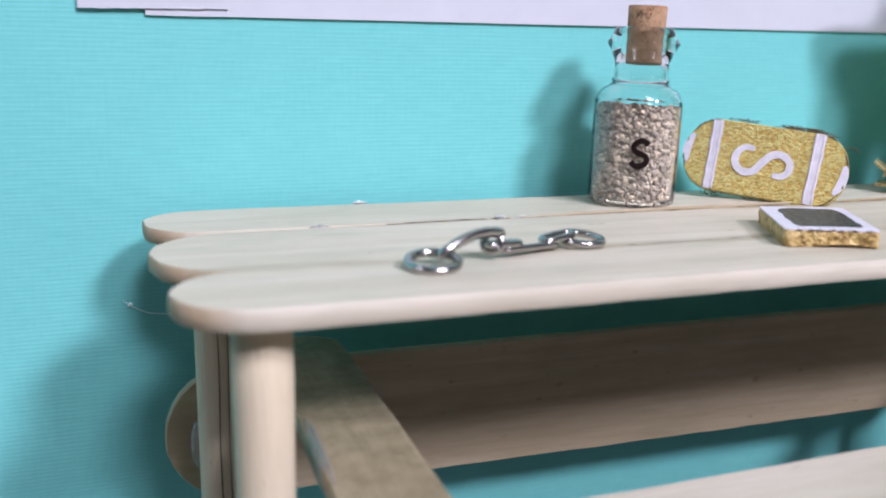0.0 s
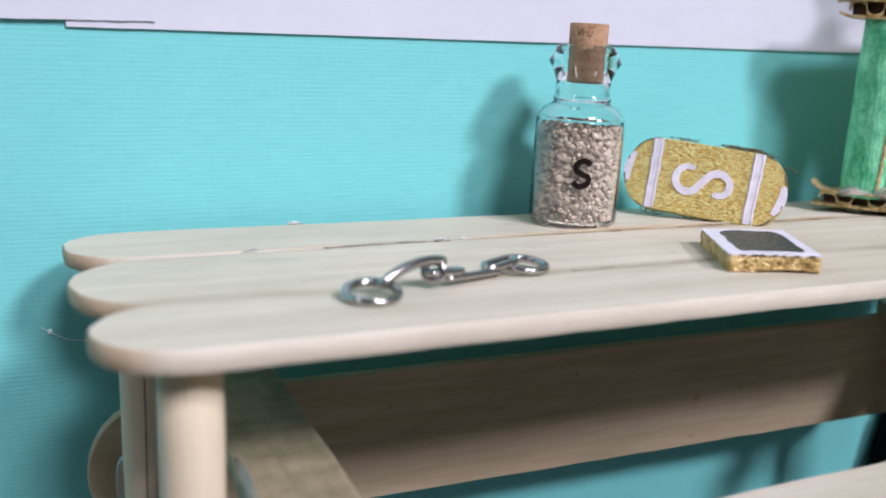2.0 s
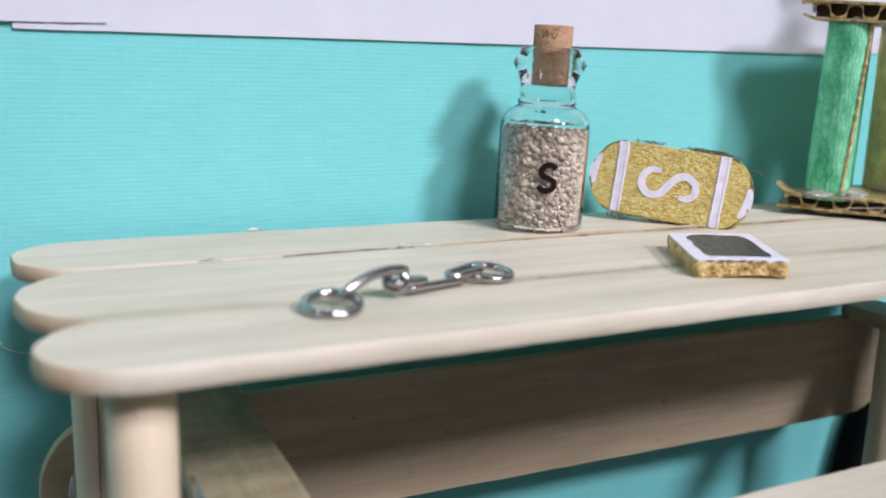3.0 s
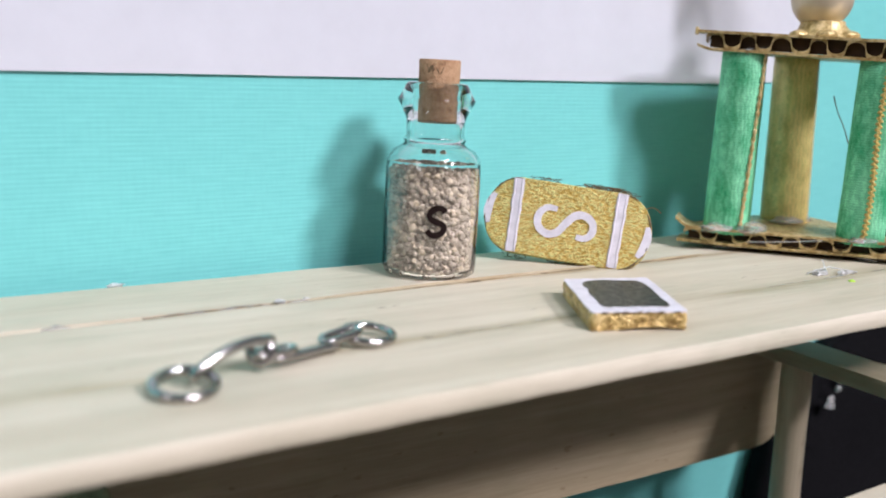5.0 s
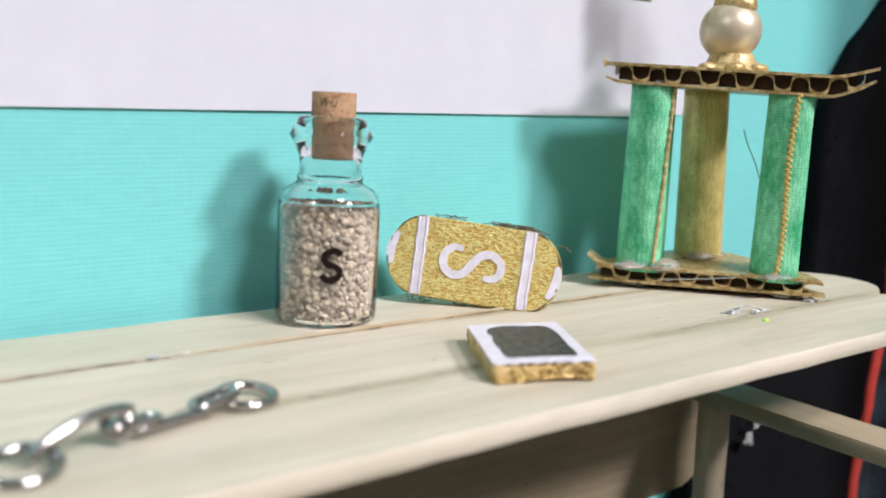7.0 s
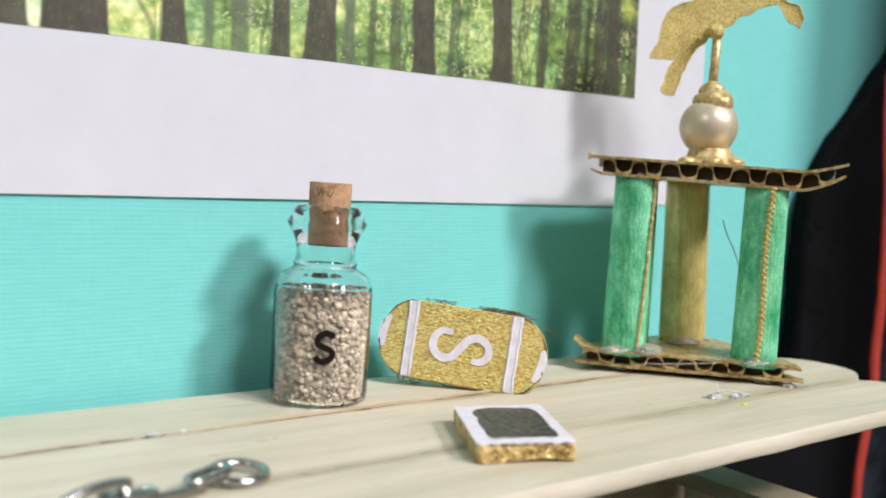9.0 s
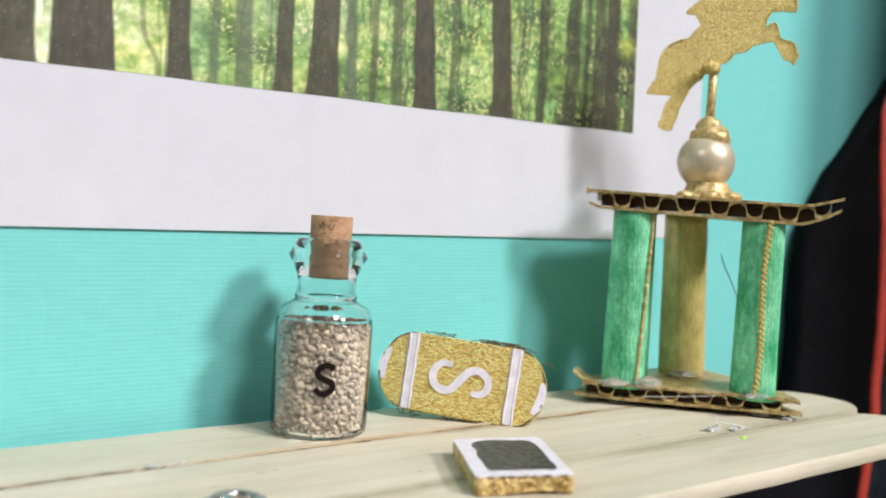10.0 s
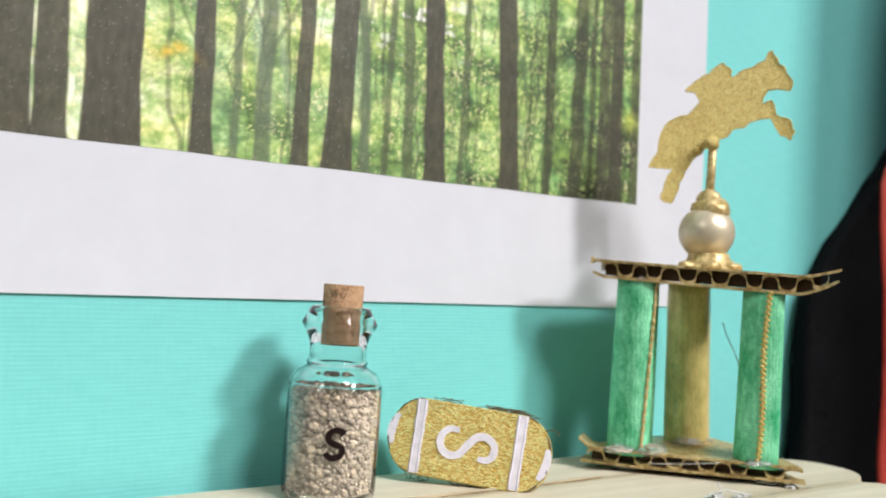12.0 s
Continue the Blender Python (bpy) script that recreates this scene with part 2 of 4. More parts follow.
NAVY_CLOTH = plain_material("dark_patterned_lining", (0.03, 0.045, 0.06), 0.85, 0, 0.8, 180)
RED_CORD = plain_material("coral_piping", (0.90, 0.10, 0.07), 0.6, 0, 0.1, 900)
WHITE_GLUE = plain_material("whitish_glue", (0.86, 0.87, 0.86), 0.3, 0, 0.04, 900)
WHITE_GLUE.node_tree.nodes["Principled BSDF"].inputs["Transmission Weight"].default_value = 0.5
DRY_GLUE = plain_material("dry_glue_smear", (0.70, 0.90, 0.92), 0.6, 0, 0.05, 900)
FIBRE = plain_material("brown_fibre", (0.12, 0.085, 0.04), 0.7, 0, 0.2, 900)
LIME = plain_material("lime_speck", (0.45, 0.75, 0.05), 0.5, 0, 0.1, 900)
ROOM = plain_material("room_paint", (0.34, 0.338, 0.335), 0.9, 0, 0.03, 3)
DESK = plain_material("desk_laminate", (0.035, 0.03, 0.025), 0.6, 0, 0.06, 30)
FLOORING = plain_material("dark_floor", (0.03, 0.028, 0.026), 0.7, 0, 0.1, 12)


# ---- mesh helpers (centimetres in, metres out) ----
def finish(name, bm, mat, parent=None, label="", smooth=False, inward=False):
    bmesh.ops.recalc_face_normals(bm, faces=bm.faces)
    if inward:
        bmesh.ops.reverse_faces(bm, faces=bm.faces)
    bmesh.ops.scale(bm, vec=(K, K, K), verts=bm.verts)
    me = bpy.data.meshes.new(name)
    bm.to_mesh(me)
    bm.free()
    me.materials.append(mat)
    me.shade_smooth()
    if not smooth:
        me.set_sharp_from_angle(angle=radians(38))
    ob = new(name, me)
    if parent is not None:
        ob.parent = parent
    if label:
        ob["label"] = label
    return ob


def part(name, bm, mat, parent, label="", smooth=False):
    return finish(name, bm, mat, parent, label, smooth)


def thing(name, label, category, group="", kind=""):
    return tagged(new(name), label, category, group, kind)


def loft(rings, caps=True, wrap=False):
    """A skin over rings of equal length."""
    bm = bmesh.new()
    vs = [[bm.verts.new(p) for p in ring] for ring in rings]
    pairs = list(zip(vs, vs[1:])) + ([(vs[-1], vs[0])] if wrap else [])
    for a, b in pairs:
        for i in range(len(a)):
            j = (i + 1) % len(a)
            bm.faces.new((a[i], a[j], b[j], b[i]))
    if caps and not wrap:
        bm.faces.new(vs[0])
        bm.faces.new(vs[-1])
    return bm


def join(*bms):
    out = bmesh.new()
    for b in bms:
        me = bpy.data.meshes.new("tmp")
        b.to_mesh(me)
        b.free()
        out.from_mesh(me)
        bpy.data.meshes.remove(me)
    return out


def moved(bm, m):
    bmesh.ops.transform(bm, matrix=m, verts=bm.verts)
    return bm


def box(x0, x1, y0, y1, z0, z1, bevel=0.0):
    bm = bmesh.new()
    bmesh.ops.create_cube(bm, size=1)
    bmesh.ops.transform(bm, matrix=Matrix.Translation(((x0 + x1) / 2, (y0 + y1) / 2, (z0 + z1) / 2)) @ Matrix.Diagonal((x1 - x0, y1 - y0, z1 - z0, 1)), verts=bm.verts)
    if bevel:
        bmesh.ops.bevel(bm, geom=bm.edges[:], offset=bevel, segments=2, affect="EDGES")
    return bm


def stadium(length, width, n=14, end=1.0):
    """Outline of a round-ended stick, centred, along x. end: how far the ends bulge, in half widths."""
    h = width / 2
    pts = []
    for sx in (1, -1):
        for i in range(n + 1):
            a = -math.pi / 2 + math.pi * i / n
            pts.append((sx * (length / 2 - h * end + h * end * math.cos(a)), sx * h * math.sin(a)))
    return pts


def stick(length, width, thick, worn=0.012, seed=1, end=1.0, cuts=40):
    """A craft stick lying along x, its top at z = 0, with eased, slightly uneven edges."""
    rnd = random.Random(seed)
    out = stadium(length, width, 14, end)
    full = []
    for i, p in enumerate(out):
        q = out[(i + 1) % len(out)]
        steps = cuts if math.dist(p, q) > width else 1
        full += [tuple(p[k] + (q[k] - p[k]) * s / steps for k in (0, 1)) for s in range(steps)]
    ease = 0.02
    wob = [noise.noise((p[0] * 1.3 + seed * 7.1, p[1] * 3.0, seed)) * worn + rnd.uniform(-1, 1) * worn * 0.25 for p in full]

    def ring(inset, z):
        r = []
        for (x, y), w in zip(full, wob):
            l = math.hypot(x - max(-length / 2 + width / 2, min(length / 2 - width / 2, x)), y) or 1
            cx = max(-length / 2 + width / 2, min(length / 2 - width / 2, x))
            f = (l - inset + w) / l
            r.append((cx + (x - cx) * f, y * f, z))
        return r

    return loft([ring(ease, -thick), ring(0.008, -thick + ease * 0.7), ring(0, -thick / 2), ring(0.008, -ease * 0.7), ring(ease, 0)])


def tube(points, radius, n=8, closed=False, squash=1.0):
    """A wire or cord along points; radius may be a list."""
    pts = [Vector(p) for p in points]
    rings, normal = [], None
    for i, p in enumerate(pts):
        a = pts[(i - 1) % len(pts)] if closed or i else p
        b = pts[(i + 1) % len(pts)] if closed or i < len(pts) - 1 else p
        tan = (b - a).normalized()
        if normal is None:
            normal = tan.orthogonal().normalized()
        normal = (normal - tan * normal.dot(tan)).normalized()
        side = tan.cross(normal)
        r = radius[i] if isinstance(radius, (list, tuple)) else radius
        rings.append([tuple(p + normal * r * math.cos(2 * math.pi * k / n) + side * r * squash * math.sin(2 * math.pi * k / n)) for k in range(n)])
    return loft(rings, not closed, closed)


def lathe(profile, n=48, cap=True):
    return loft([[(r * math.cos(2 * math.pi * k / n), r * math.sin(2 * math.pi * k / n), z) for k in range(n)] for r, z in profile], cap)


def blob(centre, size, seed, rough=0.25, sub=3):
    bm = bmesh.new()
    bmesh.ops.create_icosphere(bm, subdivisions=sub, radius=1)
    for v in bm.verts:
        v.co *= 1 + rough * noise.noise(v.co * 1.6 + Vector((seed * 3.7, 0, 0)))
        v.co = Vector([c * s for c, s in zip(v.co, size)]) + Vector(centre)
    return bm


def slab(outline, z0, z1):
    """An upright-sided plate over an outline of (x, y)."""
    return loft([[(x, y, z0) for x, y in outline], [(x, y, z1) for x, y in outline]])


def smooth_line(points, steps=6):
    """Points on a smooth curve through the given ones."""
    pts = [Vector(p) for p in points]
    out = []
    for i in range(len(pts) - 1):
        a, b, c, d = pts[max(i - 1, 0)], pts[i], pts[i + 1], pts[min(i + 2, len(pts) - 1)]
        for s in range(steps):
            t = s / steps
            out.append(0.5 * ((2 * b) + (c - a) * t + (2 * a - 5 * b + 4 * c - d) * t * t + (3 * b - a - 3 * c + d) * t ** 3))
    return out + [pts[-1]]


# ---- the room, plain and out of sight ----
def structure(name, bm, mat, label, category):
    return tagged(finish(name, bm, mat), label, category, kind="structure")


FLOOR_Z, DESK_Z = -82.0, -9.0
structure("floor", box(-300, 300, -430, 60, FLOOR_Z - 5, FLOOR_Z), FLOORING, "plain dark floor of the room", "floor")
structure("ceiling", box(-300, 300, -430, 60, 174, 180), ROOM, "plain grey ceiling of the room", "ceiling")
structure("wall_north", box(-300, 300, 60, 66, FLOOR_Z, 174), ROOM, "plain grey wall behind the craft board", "wall")
structure("wall_south", box(-300, 300, -436, -430, FLOOR_Z, 174), ROOM, "plain grey wall across the room", "wall")
structure("wall_west", box(-306, -300, -430, 60, FLOOR_Z, 174), ROOM, "plain grey side wall", "wall")
structure("wall_east", box(300, 306, -430, 60, FLOOR_Z, 174), ROOM, "plain grey side wall", "wall")
desk = thing("desk", "plain dark desk under the craft display", "desk")
part("desktop", box(-70, 70, -40, 30, DESK_Z - 3, DESK_Z, 0.3), DESK, desk)
for lx, ly in ((-66, -36), (66, -36), (-66, 26), (66, 26)):
    part("leg", box(lx - 2, lx + 2, ly - 2, ly + 2, FLOOR_Z, DESK_Z - 3), DESK, desk)
board = structure("backdrop", box(-45, 30, 0, 0.3, DESK_Z, 34), CARD, "turquoise linen-textured card standing upright behind the shelf", "backdrop")

# ---- sheets on the backdrop ----
def sheet(name, x0, x1, z0, z1, y, mat, label, slope=0.0, thick=0.02):
    n = 24
    rings = []
    for yy in (y, y - thick):
        low = [(x0 + (x1 - x0) * i / n, yy - (0.006 * noise.noise((i * 0.6, y * 50, 1)) if yy != y else 0), z0 + slope * (x1 - x0) * i / n + 0.008 * noise.noise((i * 0.7, y * 90, 0))) for i in range(n + 1)]
        rings.append(low + [(x1, yy, z1), (x0, yy, z1)])
    ob = finish(name, loft(rings), mat)
    return tagged(ob, label, "paper")


sheet("white_sheet", 2.0, 8.50, 2.58, 13.0, 0.0, PAPER, "plain white paper sheet fixed to the turquoise card")
sheet("white_sheet", -6.60, 6.66, 2.512, 13.2, -0.022, PAPER, "white paper margin under the forest photograph", 0.002)
sheet("white_sheet", -7.41, -5.56, 2.575, 9.0, -0.05, PAPER, "small white paper scrap overlapping the larger sheet", 0.02)

# ---- the printed forest: a flat print whose ink is worked out point by point ----
PX0, PX1, PZ0, PZ1 = -6.0, 6.655, 4.448, 9.6


def soft_noise(x, z, size_x, size_z, seed, octaves=3):
    """Smooth noise from 0 to 1 on arrays, with patches of the given size."""
    total, weight, amp = 0.0, 0.0, 1.0
    for o in range(octaves):
        rng = np.random.default_rng(seed * 17 + o)
        table_ = rng.random((97, 97))
        u, v = x / size_x * 2 ** o + 31.7 * (o + 1), z / size_z * 2 ** o + 17.3 * (o + 1)
        iu, iv = np.floor(u).astype(int), np.floor(v).astype(int)
        fu, fv = u - iu, v - iv
        fu, fv = fu * fu * (3 - 2 * fu), fv * fv * (3 - 2 * fv)
        a, b_ = table_[iu % 97, iv % 97], table_[(iu + 1) % 97, iv % 97]
        c, d = table_[iu % 97, (iv + 1) % 97], table_[(iu + 1) % 97, (iv + 1) % 97]
        total = total + amp * ((a * (1 - fu) + b_ * fu) * (1 - fv) + (c * (1 - fu) + d * fu) * fv)
        weight += amp
        amp *= 0.55
    return total / weight


def step(v, lo, hi):
    t = np.clip((v - lo) / (hi - lo), 0, 1)
    return t * t * (3 - 2 * t)


def over(ink, colour, alpha):
    return ink * (1 - alpha[..., None]) + np.array(colour) * alpha[..., None]


def printed_ink(x, z):
    """The colours of the woodland print."""
    bright = np.interp(x, [-6, -3.4, -2.4, -1.2, 0.2, 1.4, 2.6, 3.6, 4.6, 5.6, 6.7], [0.94, 0.98, 0.88, 0.82, 0.80, 0.75, 0.66, 0.56, 0.47, 0.40, 0.46])
    bright = bright + 0.14 * np.clip((z - 6.2) / 1.6, -1, 1)
    wx = x + 0.3 * (soft_noise(x, z, 0.6, 0.6, 3) - 0.5)
    tone = bright + 0.55 * (soft_noise(wx, z, 0.85, 0.60, 14, 2) - 0.5) + 0.62 * (soft_noise(wx, z, 0.30, 0.20, 11, 2) - 0.5) + 0.34 * (soft_noise(wx, z, 0.10, 0.085, 12, 2) - 0.5) + 0.12 * (soft_noise(x, z, 0.045, 0.045, 15, 1) - 0.5)
    fine = soft_noise(x, z, 0.07, 0.06, 13, 1)
    stops = [(0.12, (0.035, 0.050, 0.030)), (0.32, (0.070, 0.120, 0.050)), (0.48, (0.125, 0.225, 0.080)), (0.62, (0.215, 0.365, 0.125)), (0.76, (0.38, 0.54, 0.22)), (0.92, (0.66, 0.74, 0.38)), (1.08, (0.93, 0.94, 0.72))]
    ink = np.stack([np.interp(tone, [s[0] for s in stops], [s[1][k] for s in stops]) for k in range(3)], -1)
    hue = soft_noise(wx, z, 0.5, 0.4, 19, 2)
    ink = ink * np.stack([0.80 + 0.40 * hue, 1.04 + 0 * hue, 1.15 - 0.5 * hue], -1)
    # foliage in three depths: soft dark clumps, green sprays, small sunlit leaves
    clump = step(soft_noise(wx, z, 0.42, 0.26, 51, 3), 0.50, 0.62) * step(soft_noise(x, z, 0.07, 0.06, 56, 2), 0.30, 0.60)
    ink = over(ink, (0.085, 0.165, 0.065), 0.55 * clump * np.interp(x, [-3, 1, 4], [0.55, 0.85, 1.0]))
    spray = step(soft_noise(wx, z, 0.50, 0.17, 52, 3), 0.52, 0.62) * step(soft_noise(x, z, 0.075, 0.055, 57, 2), 0.40, 0.58) * (0.35 + 0.65 * step(z + 0.15 * x, 5.6, 7.0))
    ink = over(ink, (0.34, 0.53, 0.15), 0.80 * spray)
    lit = step(soft_noise(x, z, 0.055, 0.042, 58, 2), 0.60, 0.72) * step(soft_noise(wx, z, 0.55, 0.40, 53, 2), 0.42, 0.60)
    ink = over(ink, (0.66, 0.74, 0.30), 0.75 * lit)
    dapple = step(soft_noise(x, z, 0.05, 0.05, 59, 2), 0.68, 0.78) * step(soft_noise(x, z, 0.7, 0.6, 63, 2), 0.45, 0.62)
    ink = over(ink, (0.88, 0.82, 0.48), 0.65 * dapple)
    ink = over(ink, (0.94, 0.95, 0.88), 0.85 * step(soft_noise(x, z, 0.18, 0.14, 54, 3), 0.66, 0.76) * step(z, 5.9, 7.0) * (1 - step(x, 2.2, 3.2)))
    # open sky between the near trunks
    for ga, gb in ((-3.30, -3.14), (-3.74, -3.71), (-4.93, -4.77)):
        gap = step(x, ga - 0.02, ga + 0.02) * (1 - step(x, gb - 0.02, gb + 0.02))
        ink = over(ink, (0.93, 0.93, 0.76), gap * (0.15 + 0.80 * step(soft_noise(x, z, 0.12, 0.35, 55, 3), 0.42, 0.58)))
    # hazy shafts of light
    for sx, wide, power in ((-0.95, 0.12, 0.42), (-0.62, 0.08, 0.30), (0.55, 0.14, 0.22), (-1.7, 0.2, 0.2)):
        beam = np.exp(-((x - sx - 0.16 * (7.0 - z)) / wide) ** 2) * step(z, 4.5, 5.8)
        ink = over(ink, (0.52, 0.64, 0.52), power * beam)
    # far stems, thin and soft
    rng = np.random.default_rng(77)
    for k in range(84):
        x0, w, lean = rng.uniform(-6, 6.7) if k % 3 else rng.uniform(0.6, 6.6), rng.uniform(0.018, 0.06), rng.uniform(-0.08, 0.08)
        curve = x0 + lean * (z - 4.4) + 0.34 * (soft_noise(x * 0 + k * 3.1, z, 1.0, 0.8, 40 + k % 9, 2) - 0.5)
        start = rng.uniform(4.2, 5.8) if k % 3 == 0 else 4.0
        stop = rng.uniform(6.0, 10.5)
        a = (1 - step(np.abs(x - curve), w * 0.45, w)) * step(z, start - 0.2, start + 0.2) * (1 - step(z, stop - 0.4, stop))
        ink = over(ink, (0.050, 0.060, 0.036) if k % 2 else (0.095, 0.125, 0.070), a * rng.uniform(0.25, 0.62))
    for k in range(26):
        x0, z0, s = rng.uniform(-3, 6.4), rng.uniform(4.6, 8.5), rng.choice([-1, 1]) * rng.uniform(0.35, 1.1)
        ln = rng.uniform(0.5, 1.5)
        curve = x0 + s * 0.6 * (z - z0) ** 1.0 + 0.3 * (soft_noise(x * 0 + k * 1.7, z, 1.0, 0.5, 200 + k, 2) - 0.5)
        a = (1 - step(np.abs(x - curve), 0.012, 0.036)) * step(z, z0, z0 + 0.1) * (1 - step(z, z0 + ln * 0.6, z0 + ln))
        ink = over(ink, (0.07, 0.075, 0.045), a * 0.45)
    # middle-distance trunks in haze
    for k, (xa, xb, lean) in enumerate([(-1.18, -1.05, 0.02), (-0.84, -0.60, 0.02), (0.80, 0.96, -0.06), (1.22, 1.34, 0.02), (1.56, 1.74, -0.04), (2.64, 2.76, 0.02), (4.38, 4.58, 0.0), (4.98, 5.28, 0.03), (5.40, 5.52, 0.02)]):
        mid = (xa + xb) / 2 + lean * (z - 5.6) + 0.10 * (soft_noise(x * 0 + k, z, 1, 0.8, 60 + k, 2) - 0.5)
        a = 1 - step(np.abs(x - mid), (xb - xa) / 2 - 0.03, (xb - xa) / 2 + 0.03)
        col = (0.105, 0.14, 0.085) if xb < 1.2 else (0.075, 0.095, 0.05) if xb < 4 else (0.045, 0.047, 0.03)
        ink = over(ink, col, a * (0.74 + 0.14 * soft_noise(x, z, 0.3, 0.6, 90 + k, 2)))
    # forked limbs of the hazy trees
    for k, (x0, z0, s_, ln, w) in enumerate([(-0.72, 5.9, 0.55, 1.3, 0.05), (-0.70, 6.2, -0.42, 1.2, 0.04), (-1.10, 6.3, -0.45, 1.1, 0.045), (-1.12, 6.0, 0.30, 1.3, 0.04), (-1.25, 5.7, 0.45, 0.7, 0.025), (3.66, 5.9, 0.5, 0.9, 0.035), (1.66, 5.4, 0.45, 0.9, 0.03), (1.62, 5.9, -0.5, 0.8, 0.028)]):
        curve = x0 + s_ * (z - z0) ** 1.0 + 0.12 * (soft_noise(x * 0 + k, z, 1.0, 0.4, 240 + k, 2) - 0.5)
        a = (1 - step(np.abs(x - curve), w * 0.5, w)) * step(z, z0 - 0.05, z0 + 0.05) * (1 - step(z, z0 + ln * 0.7, z0 + ln))
        ink = over(ink, (0.10, 0.13, 0.075), a * 0.55)
    # near trunks
    grain = soft_noise(x, z, 0.05, 0.14, 31, 3)
    for k, (xa, xb, lean, alpha) in enumerate([(-5.6, -4.95, 0.0, 0.97), (-4.75, -3.74, 0.0, 0.97), (-3.70, -3.32, 0.0, 0.96), (-3.12, -2.42, 0.004, 0.98), (-1.74, -1.46, -0.012, 0.96), (-0.25, -0.01, 0.022, 0.93), (0.27, 0.69, 0.03, 0.95),
                                               (1.96, 2.31, -0.035, 0.96), (3.42, 3.80, -0.045, 0.95), (5.62, 5.90, 0.01, 0.80), (5.92, 6.22, 0.0, 0.90), (6.44, 6.64, 0.0, 0.70)]):
        flare = 0.05 * np.exp(-(z - 4.4) / 0.35)
        edge_l = xa + lean * (z - 5.6) - flare + 0.06 * (soft_noise(x * 0 + k, z, 1, 0.55, 100 + k, 2) - 0.5)
        edge_r = xb + lean * (z - 5.6) + flare + 0.06 * (soft_noise(x * 0 + k, z, 1, 0.55, 130 + k, 2) - 0.5)
        a = step(x, edge_l - 0.018, edge_l + 0.018) * (1 - step(x, edge_r - 0.018, edge_r + 0.018))
        veil = 0.55 + 0.75 * grain + 0.10 * (x - xa) / (xb - xa)
        # Bark lightened to the left: the print's glossy sheen put into its ink.
        veil = veil * np.interp(x, [-6, -3.0, 1.5], [1.2, 1.1, 1.0])
        bark = np.stack([c * veil for c in (0.061, 0.055, 0.042)], -1)
        ink = ink * (1 - a[..., None] * alpha) + bark * a[..., None] * alpha
    # one yellow spray, and leaves at the far edge
    ink = over(ink, (0.80, 0.55, 0.06), np.exp(-((x + 2.02) / 0.24) ** 2 - ((z - 5.76 - 0.06 * np.sin(x * 9)) / 0.085) ** 2) * (0.4 + 0.6 * fine) * (x > -2.40))
    ink = over(ink, (0.55, 0.62, 0.12), np.exp(-((x - 6.42) / 0.16) ** 2 - ((z - 5.95) / 0.16) ** 2) * (0.3 + 0.7 * fine))
    # paper dust
    dust = (np.random.default_rng(5).random(x.shape) > 0.982) * (x < 1.2)
    return np.clip(over(ink, (0.45, 0.44, 0.40), 0.18 * dust), 0.004, 0.97)


def forest_photo():
    nx, nz = 620, 250
    xs, zs = np.linspace(PX0, PX1, nx), np.linspace(0, 1, nz)
    gx, gz = np.meshgrid(xs, zs, indexing="ij")
    low = PZ0 - 0.001 * gx + 0.006 * np.sin(gx * 2.3)
    gz = low + (PZ1 - low) * gz
    ink = printed_ink(gx, gz)
    front = np.stack([gx, np.full_like(gx, -0.047), gz], -1).reshape(-1, 3) * K
    idx = np.arange(nx * nz).reshape(nx, nz)
    quads = np.stack([idx[:-1, :-1], idx[1:, :-1], idx[1:, 1:], idx[:-1, 1:]], -1).reshape(-1, 4)
    me = bpy.data.meshes.new("forest_photo")
    me.from_pydata(front.tolist(), [], quads.tolist())
    layer = me.color_attributes.new("ink", "FLOAT_COLOR", "POINT")
    layer.data.foreach_set("color", np.concatenate([ink.reshape(-1, 3), np.ones((nx * nz, 1))], 1).astype(np.float32).ravel())
    me.materials.append(PRINT)
    return tagged(new("forest_photo", me), "printed photograph of sunlit green woodland with dark trunks", "photo")


forest_photo()

# ---- the craft-stick table ----
table = thing("craft_stick_table", "small pale wooden table glued from craft sticks and dowels", "table")
THICK = 0.185


def plank(name, x0, x1, ya, yb, skew, z, seed, end=1.0, mat=WOOD_X, worn=0.016, thick=THICK):
    ln = x1 - x0
    bm = stick(ln, abs(yb - ya), thick, worn, seed, end)
    m = Matrix.Translation(((x0 + x1) / 2, (ya + yb) / 2 + skew * (x0 + x1) / 2, z)) @ Matrix.Rotation(math.atan(skew), 4, "Z")
    return part(name, moved(bm, m), mat, table)


plank("top_stick", -6.80, 8.05, -0.37, -1.895, 0.002, 0.0, 3, 0.95, worn=0.03)
plank("top_stick", -6.76, 8.80, -1.915, -3.845, 0.019, 0.004, 8, 0.92, worn=0.028)
plank("top_stick", -6.63, 8.30, -3.832, -5.29, 0.021, 0.010, 5, 1.1, worn=0.022, thick=0.205)
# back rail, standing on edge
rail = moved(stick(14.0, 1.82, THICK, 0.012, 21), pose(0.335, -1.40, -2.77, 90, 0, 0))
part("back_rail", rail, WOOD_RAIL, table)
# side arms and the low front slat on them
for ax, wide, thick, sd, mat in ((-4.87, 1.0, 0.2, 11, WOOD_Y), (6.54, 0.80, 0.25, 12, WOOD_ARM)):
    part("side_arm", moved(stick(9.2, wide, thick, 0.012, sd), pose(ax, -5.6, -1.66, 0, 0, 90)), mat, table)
plank("front_slat", -6.4, 8.6, -5.79, -7.5, 0.028, -1.862, 17, 1.0)


